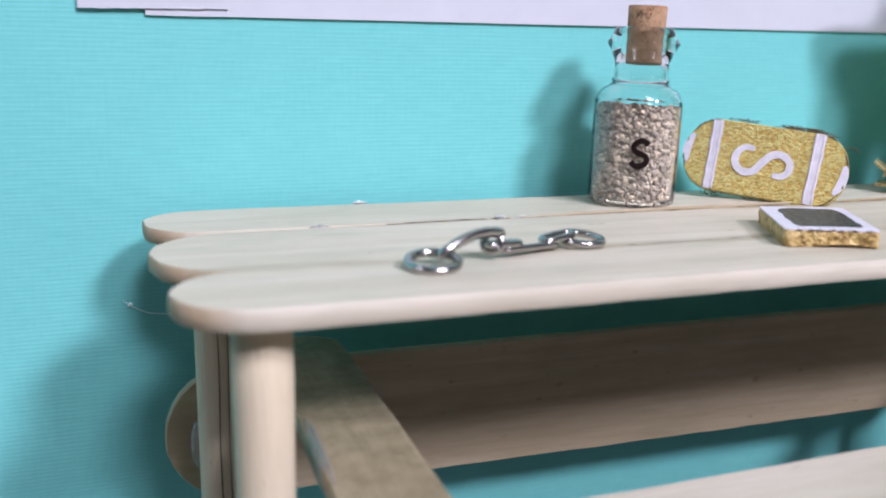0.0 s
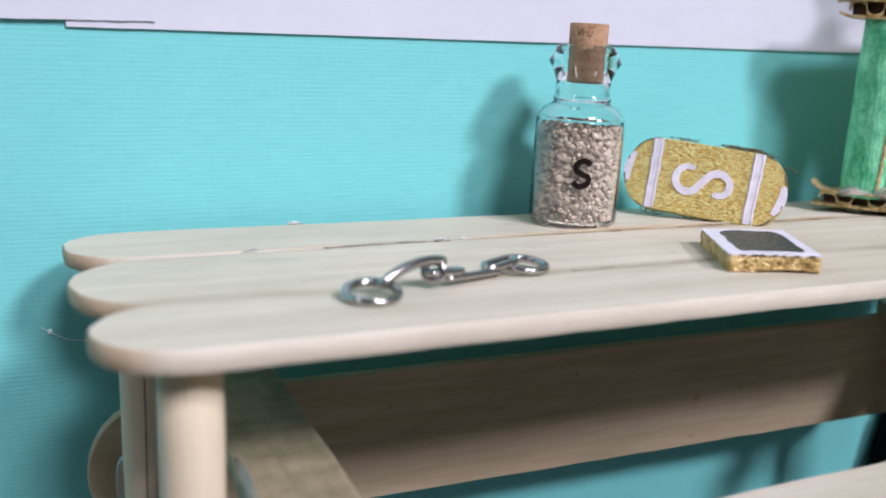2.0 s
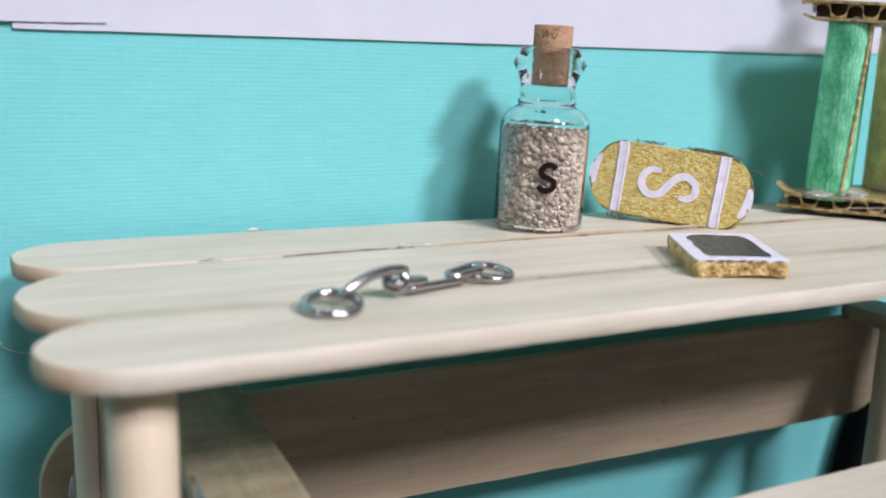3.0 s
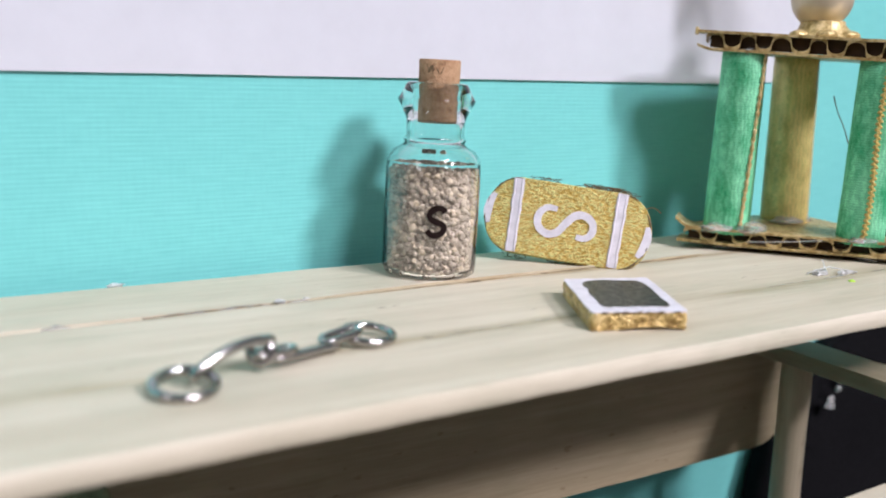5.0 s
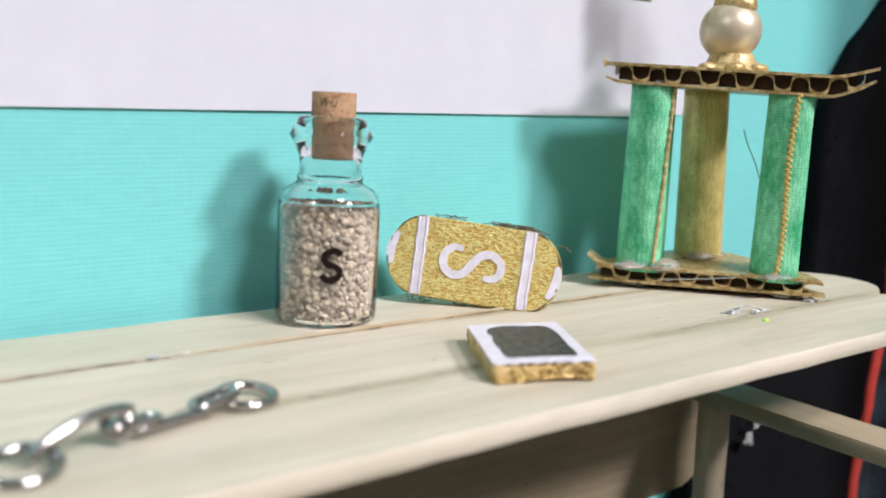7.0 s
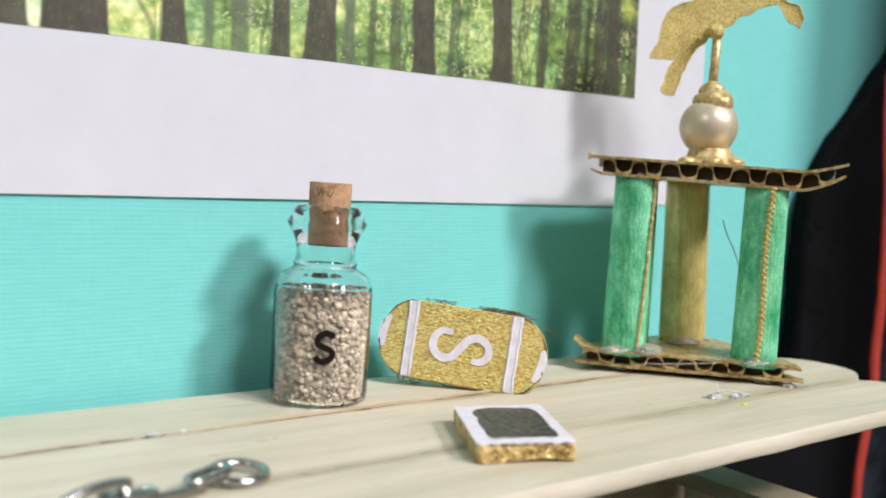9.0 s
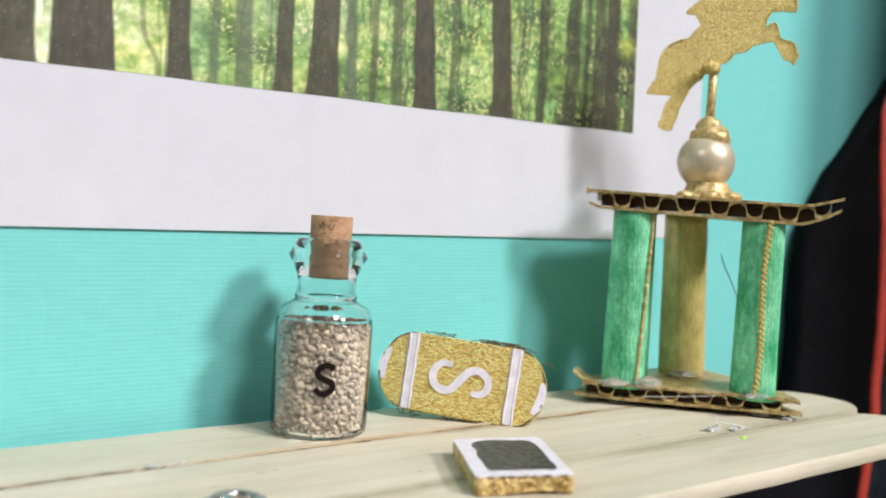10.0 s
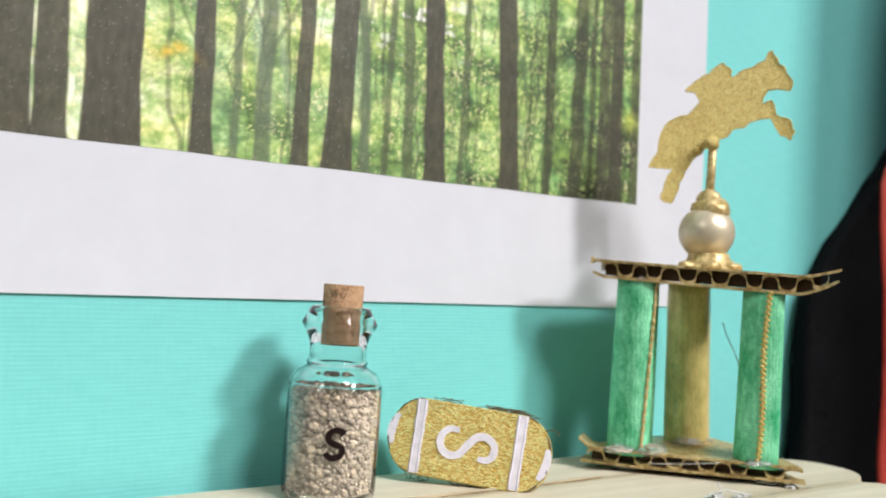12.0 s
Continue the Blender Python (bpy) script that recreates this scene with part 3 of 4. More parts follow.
def dowel(x, y, z1, r=0.275, seed=0, lean=0.0):
    rnd = random.Random(seed)
    prof = [(-0.02, DESK_Z), (0, DESK_Z + 0.03)] + [(rnd.uniform(-0.004, 0.004), DESK_Z + (z1 - DESK_Z) * i / 12) for i in range(1, 12)] + [(0, z1 - 0.03), (-0.025, z1)]
    bm = loft([[(x + (r + o) * math.cos(2 * math.pi * k / 24) + lean * (z - z1), y + (r + o) * math.sin(2 * math.pi * k / 24), z) for k in range(24)] for o, z in prof])
    return part("leg", bm, WOOD_Z, table, smooth=True)


dowel(-5.84, -4.80, -THICK, 0.28, 1)
dowel(-5.99, -1.86, -THICK, 0.28, 2)
dowel(6.54, -2.02, -1.86, 0.25, 3)
dowel(7.95, -4.70, -THICK, 0.28, 4)
for gx, gy, top in ((-6.03, -2.137, -0.6), (-5.92, -2.13, -0.35)):
    part("groove", tube([(gx, gy, top), (gx + 0.012, gy, -1.6), (gx - 0.006, gy, -2.6), (gx + 0.008, gy, -3.8), (gx, gy, -6.5)], [0.003, 0.009, 0.006, 0.010, 0.005], 5), FIBRE, table, "thin dark split along the dowel", True)
# dried glue at the joints
part("glue_bead", blob((-6.02, -4.5, -0.32), (0.14, 0.12, 0.14), 3), GLUE, table, smooth=True)
part("glue_bead", blob((-6.27, -1.66, -2.75), (0.09, 0.12, 0.3), 5), GLUE, table, smooth=True)
part("glue_bead", blob((-5.31, -4.6, -1.78), (0.06, 0.9, 0.2), 9), GLUE, table, smooth=True)


def seam_bead(x0, x1, y, skew, r, seed, z=0.0):
    rnd = random.Random(seed)
    n = max(6, int((x1 - x0) * 7))
    pts = [(x0 + (x1 - x0) * i / n, y + skew * (x0 + (x1 - x0) * i / n) + rnd.uniform(-0.03, 0.03), z + rnd.uniform(-0.01, 0.012)) for i in range(n + 1)]
    part("glue_seam", tube(pts, [r * rnd.uniform(0.5, 1.3) * (0.4 if i in (0, n) else 1) for i in range(n + 1)], 6), GLUE, table, smooth=True)


seam_bead(-3.9, -1.9, -1.915, 0.012, 0.022, 2, -0.012)
seam_bead(-4.9, -4.6, -1.915, 0.012, 0.03, 4, -0.005)
seam_bead(-1.6, 1.2, -3.845, 0.02, 0.008, 6, 0.004)
seam_bead(-5.1, -3.4, -3.865, 0.02, 0.013, 7, -0.012)
seam_bead(3.4, 7.0, -3.845, 0.02, 0.010, 9, 0.004)
part("splinter", tube([(-2.4, -1.95, 0.0), (-1.2, -1.92, 0.012), (0.0, -1.90, 0.016), (1.3, -1.89, 0.016), (2.4, -1.87, 0.012), (3.4, -1.86, 0.0)], [0.01, 0.03, 0.035, 0.03, 0.03, 0.01], 6), WOOD_X, table, "pale torn splinter along the joint")
for x0, x1, y, sd in ((-3.9, -2.6, -1.955, 3), (-2.5, 0.3, -1.935, 4), (1.0, 2.7, -1.905, 5), (2.9, 4.2, -1.89, 6)):
    rnd = random.Random(sd)
    n = int((x1 - x0) * 9)
    part("torn_edge", tube([(x0 + (x1 - x0) * i / n, y + rnd.uniform(-0.018, 0.018), -0.004 + rnd.uniform(-0.006, 0.008)) for i in range(n + 1)], [0.014 * rnd.uniform(0.4, 1.5) for i in range(n + 1)], 5), FIBRE, table, "brown torn edge of the stick")
part("splinter", tube([(2.9, -1.86, 0.0), (3.6, -1.90, 0.03), (4.3, -1.87, 0.02)], [0.012, 0.022, 0.008], 6), WOOD_X, table, "pale torn splinter along the joint")

rnd = random.Random(15)
for k in range(22):
    x = rnd.uniform(4.6, 7.9) if k < 15 else rnd.uniform(-4.5, 4.5)
    y = rnd.uniform(-4.9, -4.05) if k < 15 else rnd.choice((rnd.uniform(-1.7, -0.6), rnd.uniform(-3.5, -2.2)))
    ln = rnd.uniform(0.12, 0.42)
    part("grain_slit", tube([(x, y + 0.02 * x, -0.002), (x + ln / 2, y + 0.02 * x + rnd.uniform(-0.01, 0.012), 0.001), (x + ln, y + 0.02 * (x + ln), -0.002)], [0.002, rnd.uniform(0.005, 0.009), 0.002], 5), FIBRE, table, "short dark slit in the grain", True)

# ---- bottle of gravel ----
BX, BY = -0.065, -1.23
bottle = thing("glass_bottle", "tiny corked glass bottle filled with grey-brown gravel", "bottle")
at_bottle = Matrix.Translation((BX, BY, 0.012)) @ Matrix.Diagonal((0.972, 0.972, 0.993, 1)) @ Matrix.Rotation(radians(1.7), 4, (-0.45, -0.89, 0)).inverted()
outer = [(0.50, 0.0), (0.585, 0.012), (0.625, 0.05), (0.635, 0.12), (0.635, 1.40), (0.625, 1.49), (0.595, 1.57), (0.54, 1.63), (0.46, 1.67), (0.405, 1.71), (0.402, 1.735), (0.418, 1.76), (0.402, 1.785), (0.385, 1.81), (0.383, 1.94),
         (0.39, 2.00), (0.405, 2.05), (0.45, 2.15), (0.505, 2.245), (0.515, 2.265), (0.505, 2.285), (0.45, 2.38), (0.415, 2.45), (0.39, 2.48), (0.35, 2.49), (0.32, 2.47)]
inner = [(0.345, 2.44), (0.33, 2.30), (0.33, 1.80), (0.345, 1.745), (0.43, 1.67), (0.53, 1.59), (0.585, 1.52), (0.610, 1.42), (0.610, 0.13), (0.585, 0.07), (0.44, 0.055)]
cut_o, cut_i = 6, 7  # the body ends below the shoulder; above it the thick neck and lip throw a shadow
low = part("glass_body", moved(lathe(outer[:cut_o], 64, False), at_bottle), GLASS, bottle, "clear glass body", True)
low_in = finish("glass_lining", moved(lathe(inner[cut_i:][::-1], 64, False), at_bottle), GLASS, bottle, "inner face of the clear glass", True, True)
for ob in (low, low_in):
    ob.visible_shadow = False
part("glass_neck", moved(lathe(outer[cut_o - 1:] + inner[:cut_i + 1], 64, False), at_bottle), GLASS, bottle, "clear glass neck with a thick flared lip", True)
part("cork", moved(lathe([(0.252, 2.02), (0.262, 2.035), (0.27, 2.45), (0.274, 2.76), (0.266, 2.78)], 40), at_bottle @ Matrix.Translation((0.02, 0, 0))), CORK, bottle, "brown cork stopper with scratched top")


for scribble in ([(-0.50, 2.72), (-0.42, 2.62), (-0.30, 2.70), (-0.22, 2.64)], [(-0.12, 2.66), (0.0, 2.60), (0.12, 2.68)], [(-0.48, 2.60), (-0.36, 2.70), (-0.26, 2.60)]):
    line = []
    for a, z in [(p.x, p.z) for p in smooth_line([(a, 0, z) for a, z in scribble], 4)]:
        t = math.atan2(-10.5, -5.6) + a * 1.3
        line.append(at_bottle @ Vector((0.02 + 0.272 * math.cos(t), 0.272 * math.sin(t), z)))
    part("scratch", tube(line, 0.006, 5), FIBRE, bottle)


def gravel_fill():
    rng = np.random.default_rng(4)
    ico = bmesh.new()
    bmesh.ops.create_icosphere(ico, subdivisions=2, radius=1)
    base = np.array([v.co[:] for v in ico.verts])
    faces = np.array([[v.index for v in f.verts] for f in ico.faces])
    ico.free()
    verts, polys = [], []

    def grain(c, s):
        q = rng.normal(size=4)
        q /= np.linalg.norm(q)
        w, x, y, z = q
        rot = np.array([[1 - 2 * (y * y + z * z), 2 * (x * y - z * w), 2 * (x * z + y * w)], [2 * (x * y + z * w), 1 - 2 * (x * x + z * z), 2 * (y * z - x * w)], [2 * (x * z - y * w), 2 * (y * z + x * w), 1 - 2 * (x * x + y * y)]])
        lumps = sum(np.sin(base @ rng.normal(size=3) * 2.2 + rng.uniform(0, 6)) for _ in range(3))[:, None]
        v = base * (1 + 0.11 * lumps + rng.uniform(-0.05, 0.05, (len(base), 1))) * rng.uniform(0.78, 1.22, 3) * s
        polys.append(faces + sum(len(k) for k in verts) if len(verts) < 1 else faces + len(base) * len(verts))
        verts.append(v @ rot.T + c)

    rows = 25
    for i in range(rows):
        z = 0.10 + 1.30 * i / (rows - 1)
        count = 52
        for k in range(count):
            a = 2 * math.pi * (k + 0.5 * (i % 2) + rng.uniform(-0.4, 0.4)) / count
            size = rng.choice([0.036, 0.043, 0.050, 0.058], p=[0.25, 0.35, 0.27, 0.13]) * (0.72 if i < 4 else 1)
            r = 0.602 - size + rng.uniform(-0.02, 0.004)
            grain((r * math.cos(a), r * math.sin(a), z + rng.uniform(-0.025, 0.025)), size)
    for k in range(190):
        a, r = rng.uniform(0, 2 * math.pi), 0.53 * math.sqrt(rng.uniform(0, 1))
        grain((r * math.cos(a), r * math.sin(a), 1.40 + rng.uniform(-0.035, 0.035)), rng.uniform(0.040, 0.058))
    v, f = np.concatenate(verts), np.concatenate(polys)
    core = [(0.545 * math.cos(2 * math.pi * k / 32), 0.545 * math.sin(2 * math.pi * k / 32)) for k in range(32)]
    n0 = len(v)
    allv = v.tolist() + [(x, y, 0.10) for x, y in core] + [(x, y, 1.38) for x, y in core]
    allf = f.tolist() + [[n0 + k, n0 + (k + 1) % 32, n0 + 32 + (k + 1) % 32, n0 + 32 + k] for k in range(32)] + [list(range(n0, n0 + 32)), list(range(n0 + 32, n0 + 64))]
    me = bpy.data.meshes.new("gravel")
    me.from_pydata([tuple(at_bottle @ Vector(p) * K) for p in allv], [], allf)
    me.materials.append(GRAVEL)
    ob = new("gravel", me)
    ob.parent = bottle
    tagged(ob, "grey-brown angular gravel grains", kind="stuff")


gravel_fill()


def letter_path(n=40, top=1.0):
    """An S in a unit box, from its upper end to its lower end."""
    pts = [(0.86, 0.84), (0.70, 0.97), (0.44, 1.0), (0.18, 0.90), (0.10, 0.74), (0.22, 0.58), (0.50, 0.49), (0.80, 0.40), (0.90, 0.24), (0.80, 0.08), (0.52, 0.0), (0.26, 0.03), (0.06, 0.17)]
    return [(p.x, p.y) for p in smooth_line([(x, y, 0) for x, y in pts], 5)]


def ribbon(path, width, place, thick, taper=0.0):
    """A flat stroke along a path, laid on a surface by place(u, v, lift)."""
    n = len(path)
    quads = []
    for i, (u, v) in enumerate(path):
        a, b = path[max(i - 1, 0)], path[min(i + 1, n - 1)]
        dx, dy = b[0] - a[0], b[1] - a[1]
        l = math.hypot(dx, dy)
        w = width * (1 - taper * abs(2 * i / (n - 1) - 1) ** 2.5) * (1 + 0.10 * noise.noise((i * 0.45, width * 30, taper * 9)))
        nx, ny = -dy / l * w / 2, dx / l * w / 2
        quads.append([place(u + nx, v + ny, 0), place(u + nx, v + ny, thick), place(u - nx, v - ny, thick), place(u - nx, v - ny, 0)])
    return loft(quads)


def on_bottle(u, v, lift):
    a = math.atan2(-10.5, -5.75) + 0.10 + u / 0.635
    r = 0.638 + lift
    return at_bottle @ Vector((r * math.cos(a), r * math.sin(a), v))


letter = [((x - 0.5) * 0.255 + (y - 0.5) * 0.03, 0.78 + (y - 0.5) * 0.345) for x, y in letter_path()]
part("letter_s", ribbon(letter, 0.078, on_bottle, 0.004), BROWN_INK, bottle, "dark brown letter S")

# ---- gold capsule with an S ----
capsule = thing("gold_capsule", "gold-foiled capsule plaque with white bands, leaning on its edge", "ornament")
cu = Vector((0.703, -0.703, -0.10)).normalized()
cn = Vector((-0.68, -0.68, 0.26)).normalized()
cu = (cu - cn * cu.dot(cn)).normalized()
cv = cn.cross(cu)
CAPSULE = Matrix(((cu.x, cv.x, cn.x, 2.00), (cu.y, cv.y, cn.y, -1.475), (cu.z, cv.z, cn.z, 0.585), (0, 0, 0, 1)))
CL, CW = 2.37, 1.085
outline = [(x * 1.0, y * (1 + 0.02 * noise.noise((x * 2, y * 2, 3))) - 0.03 * x * (x > 0) * 0.5) for x, y in stadium(CL, CW, 18, 0.84)]
shell = loft([[(x * 0.985, y * 0.97, -0.22) for x, y in outline], [(x, y, -0.19) for x, y in outline], [(x, y, -0.03) for x, y in outline], [(x * 0.985, y * 0.97, 0.0) for x, y in outline]])
cap_body = part("body", moved(shell, CAPSULE), GOLD_FOIL, capsule, "crinkled gold foil face")


def on_capsule(u, v, lift):
    return CAPSULE @ Vector((u, v, 0.002 + lift))


def wavy(u0, lean, half, seed):
    return [(u0 + lean * t + 0.018 * noise.noise((t * 4, seed, 0)), t * half) for t in [-1 + 2 * i / 14 for i in range(15)]]


for u0, lean, half, sd in ((-0.735, -0.02, 0.525, 1), (0.72, 0.0, 0.52, 2)):
    part("white_band", ribbon(wavy(u0, lean, half, sd), 0.15, on_capsule, 0.010), WHITE_PAINT, capsule, "brushed white paint band")
    for off in (-0.055, 0.05):
        part("paint_ridge", tube([on_capsule(u + off, v * 0.98, 0.008) for u, v in wavy(u0, lean, half, sd + off * 3)], 0.012, 6), WHITE_PAINT, capsule, smooth=True)
for sx in (-1, 1):
    mid = 0.12 if sx < 0 else -0.22
    ends = [(sx * (0.735 + 0.40 * math.cos(mid + a)), 0.46 * math.sin(mid + a) - 0.012 * (sx > 0)) for a in [0.5 * (i / 6 - 1) for i in range(13)]]
    part("white_end", ribbon(ends, 0.12, on_capsule, 0.005, 0.55), WHITE_PAINT, capsule, "white painted end patch")
spts = [(-0.15, 0.17), (-0.30, 0.17), (-0.40, 0.05), (-0.38, -0.10), (-0.26, -0.19), (-0.11, -0.16), (0.0, -0.01), (0.11, 0.11), (0.25, 0.13), (0.37, 0.04), (0.38, -0.09), (0.30, -0.18), (0.17, -0.18)]
sline = [(p.x, p.y) for p in smooth_line([(u, v, 0) for u, v in spts], 5)]
part("letter_s", ribbon(sline, 0.112, on_capsule, 0.014, 0.3), WHITE_PAINT, capsule, "thick white painted letter S")


def hair(points, r, parent, mat=FIBRE):
    return part("fibre", tube(smooth_line(points, 5), r, 5), mat, parent, smooth=True)


rnd = random.Random(6)
for u0, v0, count in ((-0.40, 0.53, 12), (0.30, 0.525, 14), (0.48, 0.52, 34), (0.64, 0.505, 20), (-0.72, -0.53, 8), (-0.20, -0.54, 4), (0.30, -0.56, 5)):
    for k in range(count):
        u, s = u0 + rnd.uniform(-0.17, 0.17), (1 if v0 > 0 else -1)
        a = on_capsule(u, v0 - 0.03 * s, -0.1)
        b = on_capsule(u + rnd.uniform(-0.1, 0.12), v0 + s * rnd.uniform(0.02, 0.07), -0.1 + rnd.uniform(-0.06, 0.06))
        c = on_capsule(u + rnd.uniform(-0.2, 0.22), v0 + s * rnd.uniform(0.01, 0.10), -0.1 + rnd.uniform(-0.1, 0.1))
        hair([a, b, c], 0.0045, capsule)
for i, (x, y) in enumerate(outline):
    q = outline[(i + 3) % len(outline)]
    mid_ = outline[(i + 1) % len(outline)]
    if abs(x) > 0.6 and abs(q[0]) > 0.6 and x * q[0] > 0 and rnd.random() < 0.45:
        part("worn_edge", tube([on_capsule(x * 0.985, y * 0.975, -0.01), on_capsule(mid_[0] * 0.99, mid_[1] * 0.985, -0.005), on_capsule(q[0] * 0.985, q[1] * 0.975, -0.01)], [0.006, rnd.uniform(0.008, 0.02), 0.006], 5), FIBRE, capsule, "brown worn foil edge", True)
hair([on_capsule(1.0, 0.34, -0.1), on_capsule(1.14, 0.40, -0.05), on_capsule(1.26, 0.33, 0.0)], 0.008, capsule)

# ---- small gold block with a dark screen ----
block = thing("gold_block", "small gold-edged rectangular block with black screen framed in white", "ornament")
CORNERS = [Vector(p) for p in ((0.06, -4.42), (1.04, -4.83), (1.77, -3.41), (0.76, -3.04))]


def on_block(a, b, z):
    """A point of the block: a and b run from 0 to 1 along and across its top."""
    p = (CORNERS[0] * (1 - a) + CORNERS[1] * a) * (1 - b) + (CORNERS[3] * (1 - a) + CORNERS[2] * a) * b
    return (p.x, p.y, z)


def round_rect(a0, a1, b0, b1, radii, n=6):
    pts = []
    for cx, cy, sx, sy, r, t0 in ((a1, b0, -1, 1, radii[1], -90), (a1, b1, -1, -1, radii[2], 0), (a0, b1, 1, -1, radii[3], 90), (a0, b0, 1, 1, radii[0], 180)):
        pts += [(cx + sx * r + r * math.cos(radians(t0 + 90 * i / n)), cy + sy * r * 0.7 + r * 0.7 * math.sin(radians(t0 + 90 * i / n))) for i in range(n + 1)]
    return pts


def ragged(line, amount, seed):
    out = []
    for i, p in enumerate(line):
        q = line[(i + 1) % len(line)]
        k = max(1, int(math.dist(p, q) / 0.05))
        out += [(p[0] + (q[0] - p[0]) * s / k, p[1] + (q[1] - p[1]) * s / k) for s in range(k)]
    return [(x + amount * noise.noise((x * 7, y * 7, seed)), y + amount * noise.noise((x * 7 + 5, y * 7, seed + 3))) for x, y in out]


def arch(a, b):
    """The warped underside lifts off the slat in the middle of the near edge."""
    return 0.035 * max(0.0, 1 - ((a - 0.62) / 0.36) ** 2) * max(0.0, 1 - b * 3)


edge = ragged(round_rect(0, 1, 0, 1, (0.04, 0.03, 0.03, 0.03)), 0.012, 1)
rings = []
for z, inset in ((0.0, 0.025), (0.02, 0.004), (0.075, 0.006), (0.13, 0.0), (0.175, 0.002), (0.208, 0.012)):
    ring = []
    for a, b in edge:
        dent = inset + 0.012 * noise.noise((a * 9, b * 9, z * 14)) * (0.02 < z < 0.2)
        ring.append(on_block(0.5 + (a - 0.5) * (1 - 2 * dent), 0.5 + (b - 0.5) * (1 - 2 * dent), z + arch(a, b) * (z < 0.1)))
    rings.append(ring)
part("body", loft(rings), GOLD_EDGE, block, "crumpled dull gold foil edge")


def plate_on_block(outline, z0, z1):
    return loft([[on_block(a, b, z0) for a, b in outline], [on_block(a, b, z1) for a, b in outline]])


part("frame", plate_on_block(ragged(round_rect(0.006, 0.994, 0.006, 0.994, (0.05, 0.04, 0.04, 0.05)), 0.016, 4), 0.205, 0.222), WHITE_PAINT, block, "white painted frame")
part("screen", plate_on_block(ragged(round_rect(0.165, 0.875, 0.125, 0.905, (0.04, 0.05, 0.22, 0.20)), 0.03, 9), 0.219, 0.228), BLACK_SCREEN, block, "worn black painted screen with a gold sheen")
wear = random.Random(12)
for k in range(7):
    a = 0.12 + 0.115 * k + wear.uniform(-0.03, 0.03)
    ln = wear.uniform(0.04, 0.10)
    part("worn_edge", tube([on_block(a + ln * f, -0.002, 0.212 + wear.uniform(-0.006, 0.006)) for f in (0, 0.35, 0.7, 1)], [0.004, wear.uniform(0.008, 0.015), wear.uniform(0.006, 0.013), 0.004], 5), FIBRE, block, "brown worn foil edge", True)

# ---- chain ----
chain = thing("chain", "short silver metal chain lying on the wooden slats", "chain")


def loop(name, m, a, b, wire, n=40):
    pts = [m @ Vector((a * math.cos(t), b * math.sin(t), 0)) for t in [2 * math.pi * i / n for i in range(n)]]
    return part(name, tube(pts, wire, 12, True), STEEL, chain, smooth=True)


def bowed_link(a, b, across, width, wire, bow=0.0):
    """A long wire link from a to b that arches upwards by bow; across: the way its width runs."""
    a, b, across = Vector(a), Vector(b), Vector(across).normalized()
    ln = (b - a).length
    line = [p for p in stadium(ln, width, 10)]
    full = []
    for i, p in enumerate(line):
        q = line[(i + 1) % len(line)]
        steps = 8 if math.dist(p, q) > ln * 0.3 else 1
        full += [(p[0] + (q[0] - p[0]) * k / steps, p[1] + (q[1] - p[1]) * k / steps) for k in range(steps)]
    pts = [(a + b) / 2 + (b - a) * (x / ln) + across * y + Vector((0, 0, bow * (1 - (2 * x / ln) ** 2))) for x, y in full]
    return part("link", tube(pts, wire, 10, True), STEEL, chain, smooth=True)


LEAN = (0.33, 0.90, -0.28)  # the links lie over on their sides, square to the way the chain runs
loop("ring", pose(-4.10, -4.40, 0.085, 8, -4, 20), 0.25, 0.25, 0.047)
bowed_link((-4.01, -4.37, 0.13), (-3.27, -4.13, 0.28), LEAN, 0.17, 0.048, 0.085)
loop("link", pose(-3.38, -4.17, 0.19, 72, 14, -38), 0.10, 0.095, 0.042, 24)
bowed_link((-3.44, -4.16, 0.17), (-3.02, -4.03, 0.14), (0.10, 0.99, -0.12), 0.18, 0.04)
bowed_link((-3.22, -4.12, 0.085), (-2.52, -3.87, 0.06), LEAN, 0.12, 0.042)
bowed_link((-2.68, -3.88, 0.12), (-2.27, -3.77, 0.16), (0.0, 0.98, 0.06), 0.16, 0.042)
loop("ring", pose(-2.15, -3.74, 0.085, 5, 3, 0), 0.245, 0.245, 0.045)

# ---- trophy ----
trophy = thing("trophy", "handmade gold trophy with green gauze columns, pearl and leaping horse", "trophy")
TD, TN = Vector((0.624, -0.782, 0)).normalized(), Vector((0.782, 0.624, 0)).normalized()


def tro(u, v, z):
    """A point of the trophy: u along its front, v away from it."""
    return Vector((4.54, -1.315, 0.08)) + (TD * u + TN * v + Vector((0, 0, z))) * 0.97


def depth_at(u, length, deep):
    f = min(max(u / length, 0.0), 1.0)
    return deep * (1 - abs(2 * f - 0.95) ** 1.3) + 0.35


def liner(u0, u1, length, deep, zfun, thick, seed):
    n, m = 40, 5
    top, low = [], []
    for i in range(n + 1):
        u = u0 + (u1 - u0) * i / n
        front = 0.025 * noise.noise((u * 2.2, seed, 0))
        back = depth_at(u, length, deep)
        row = [(u, front + (back - front) * j / m) for j in range(m + 1)]
        top.append([tro(a, b, zfun(a) + 0.004 + 0.006 * noise.noise((a * 5, b * 5, seed))) for a, b in row])
        low.append([p - Vector((0, 0, thick)) for p in top[-1]])
    return loft([t + l[::-1] for t, l in zip(top, low)])


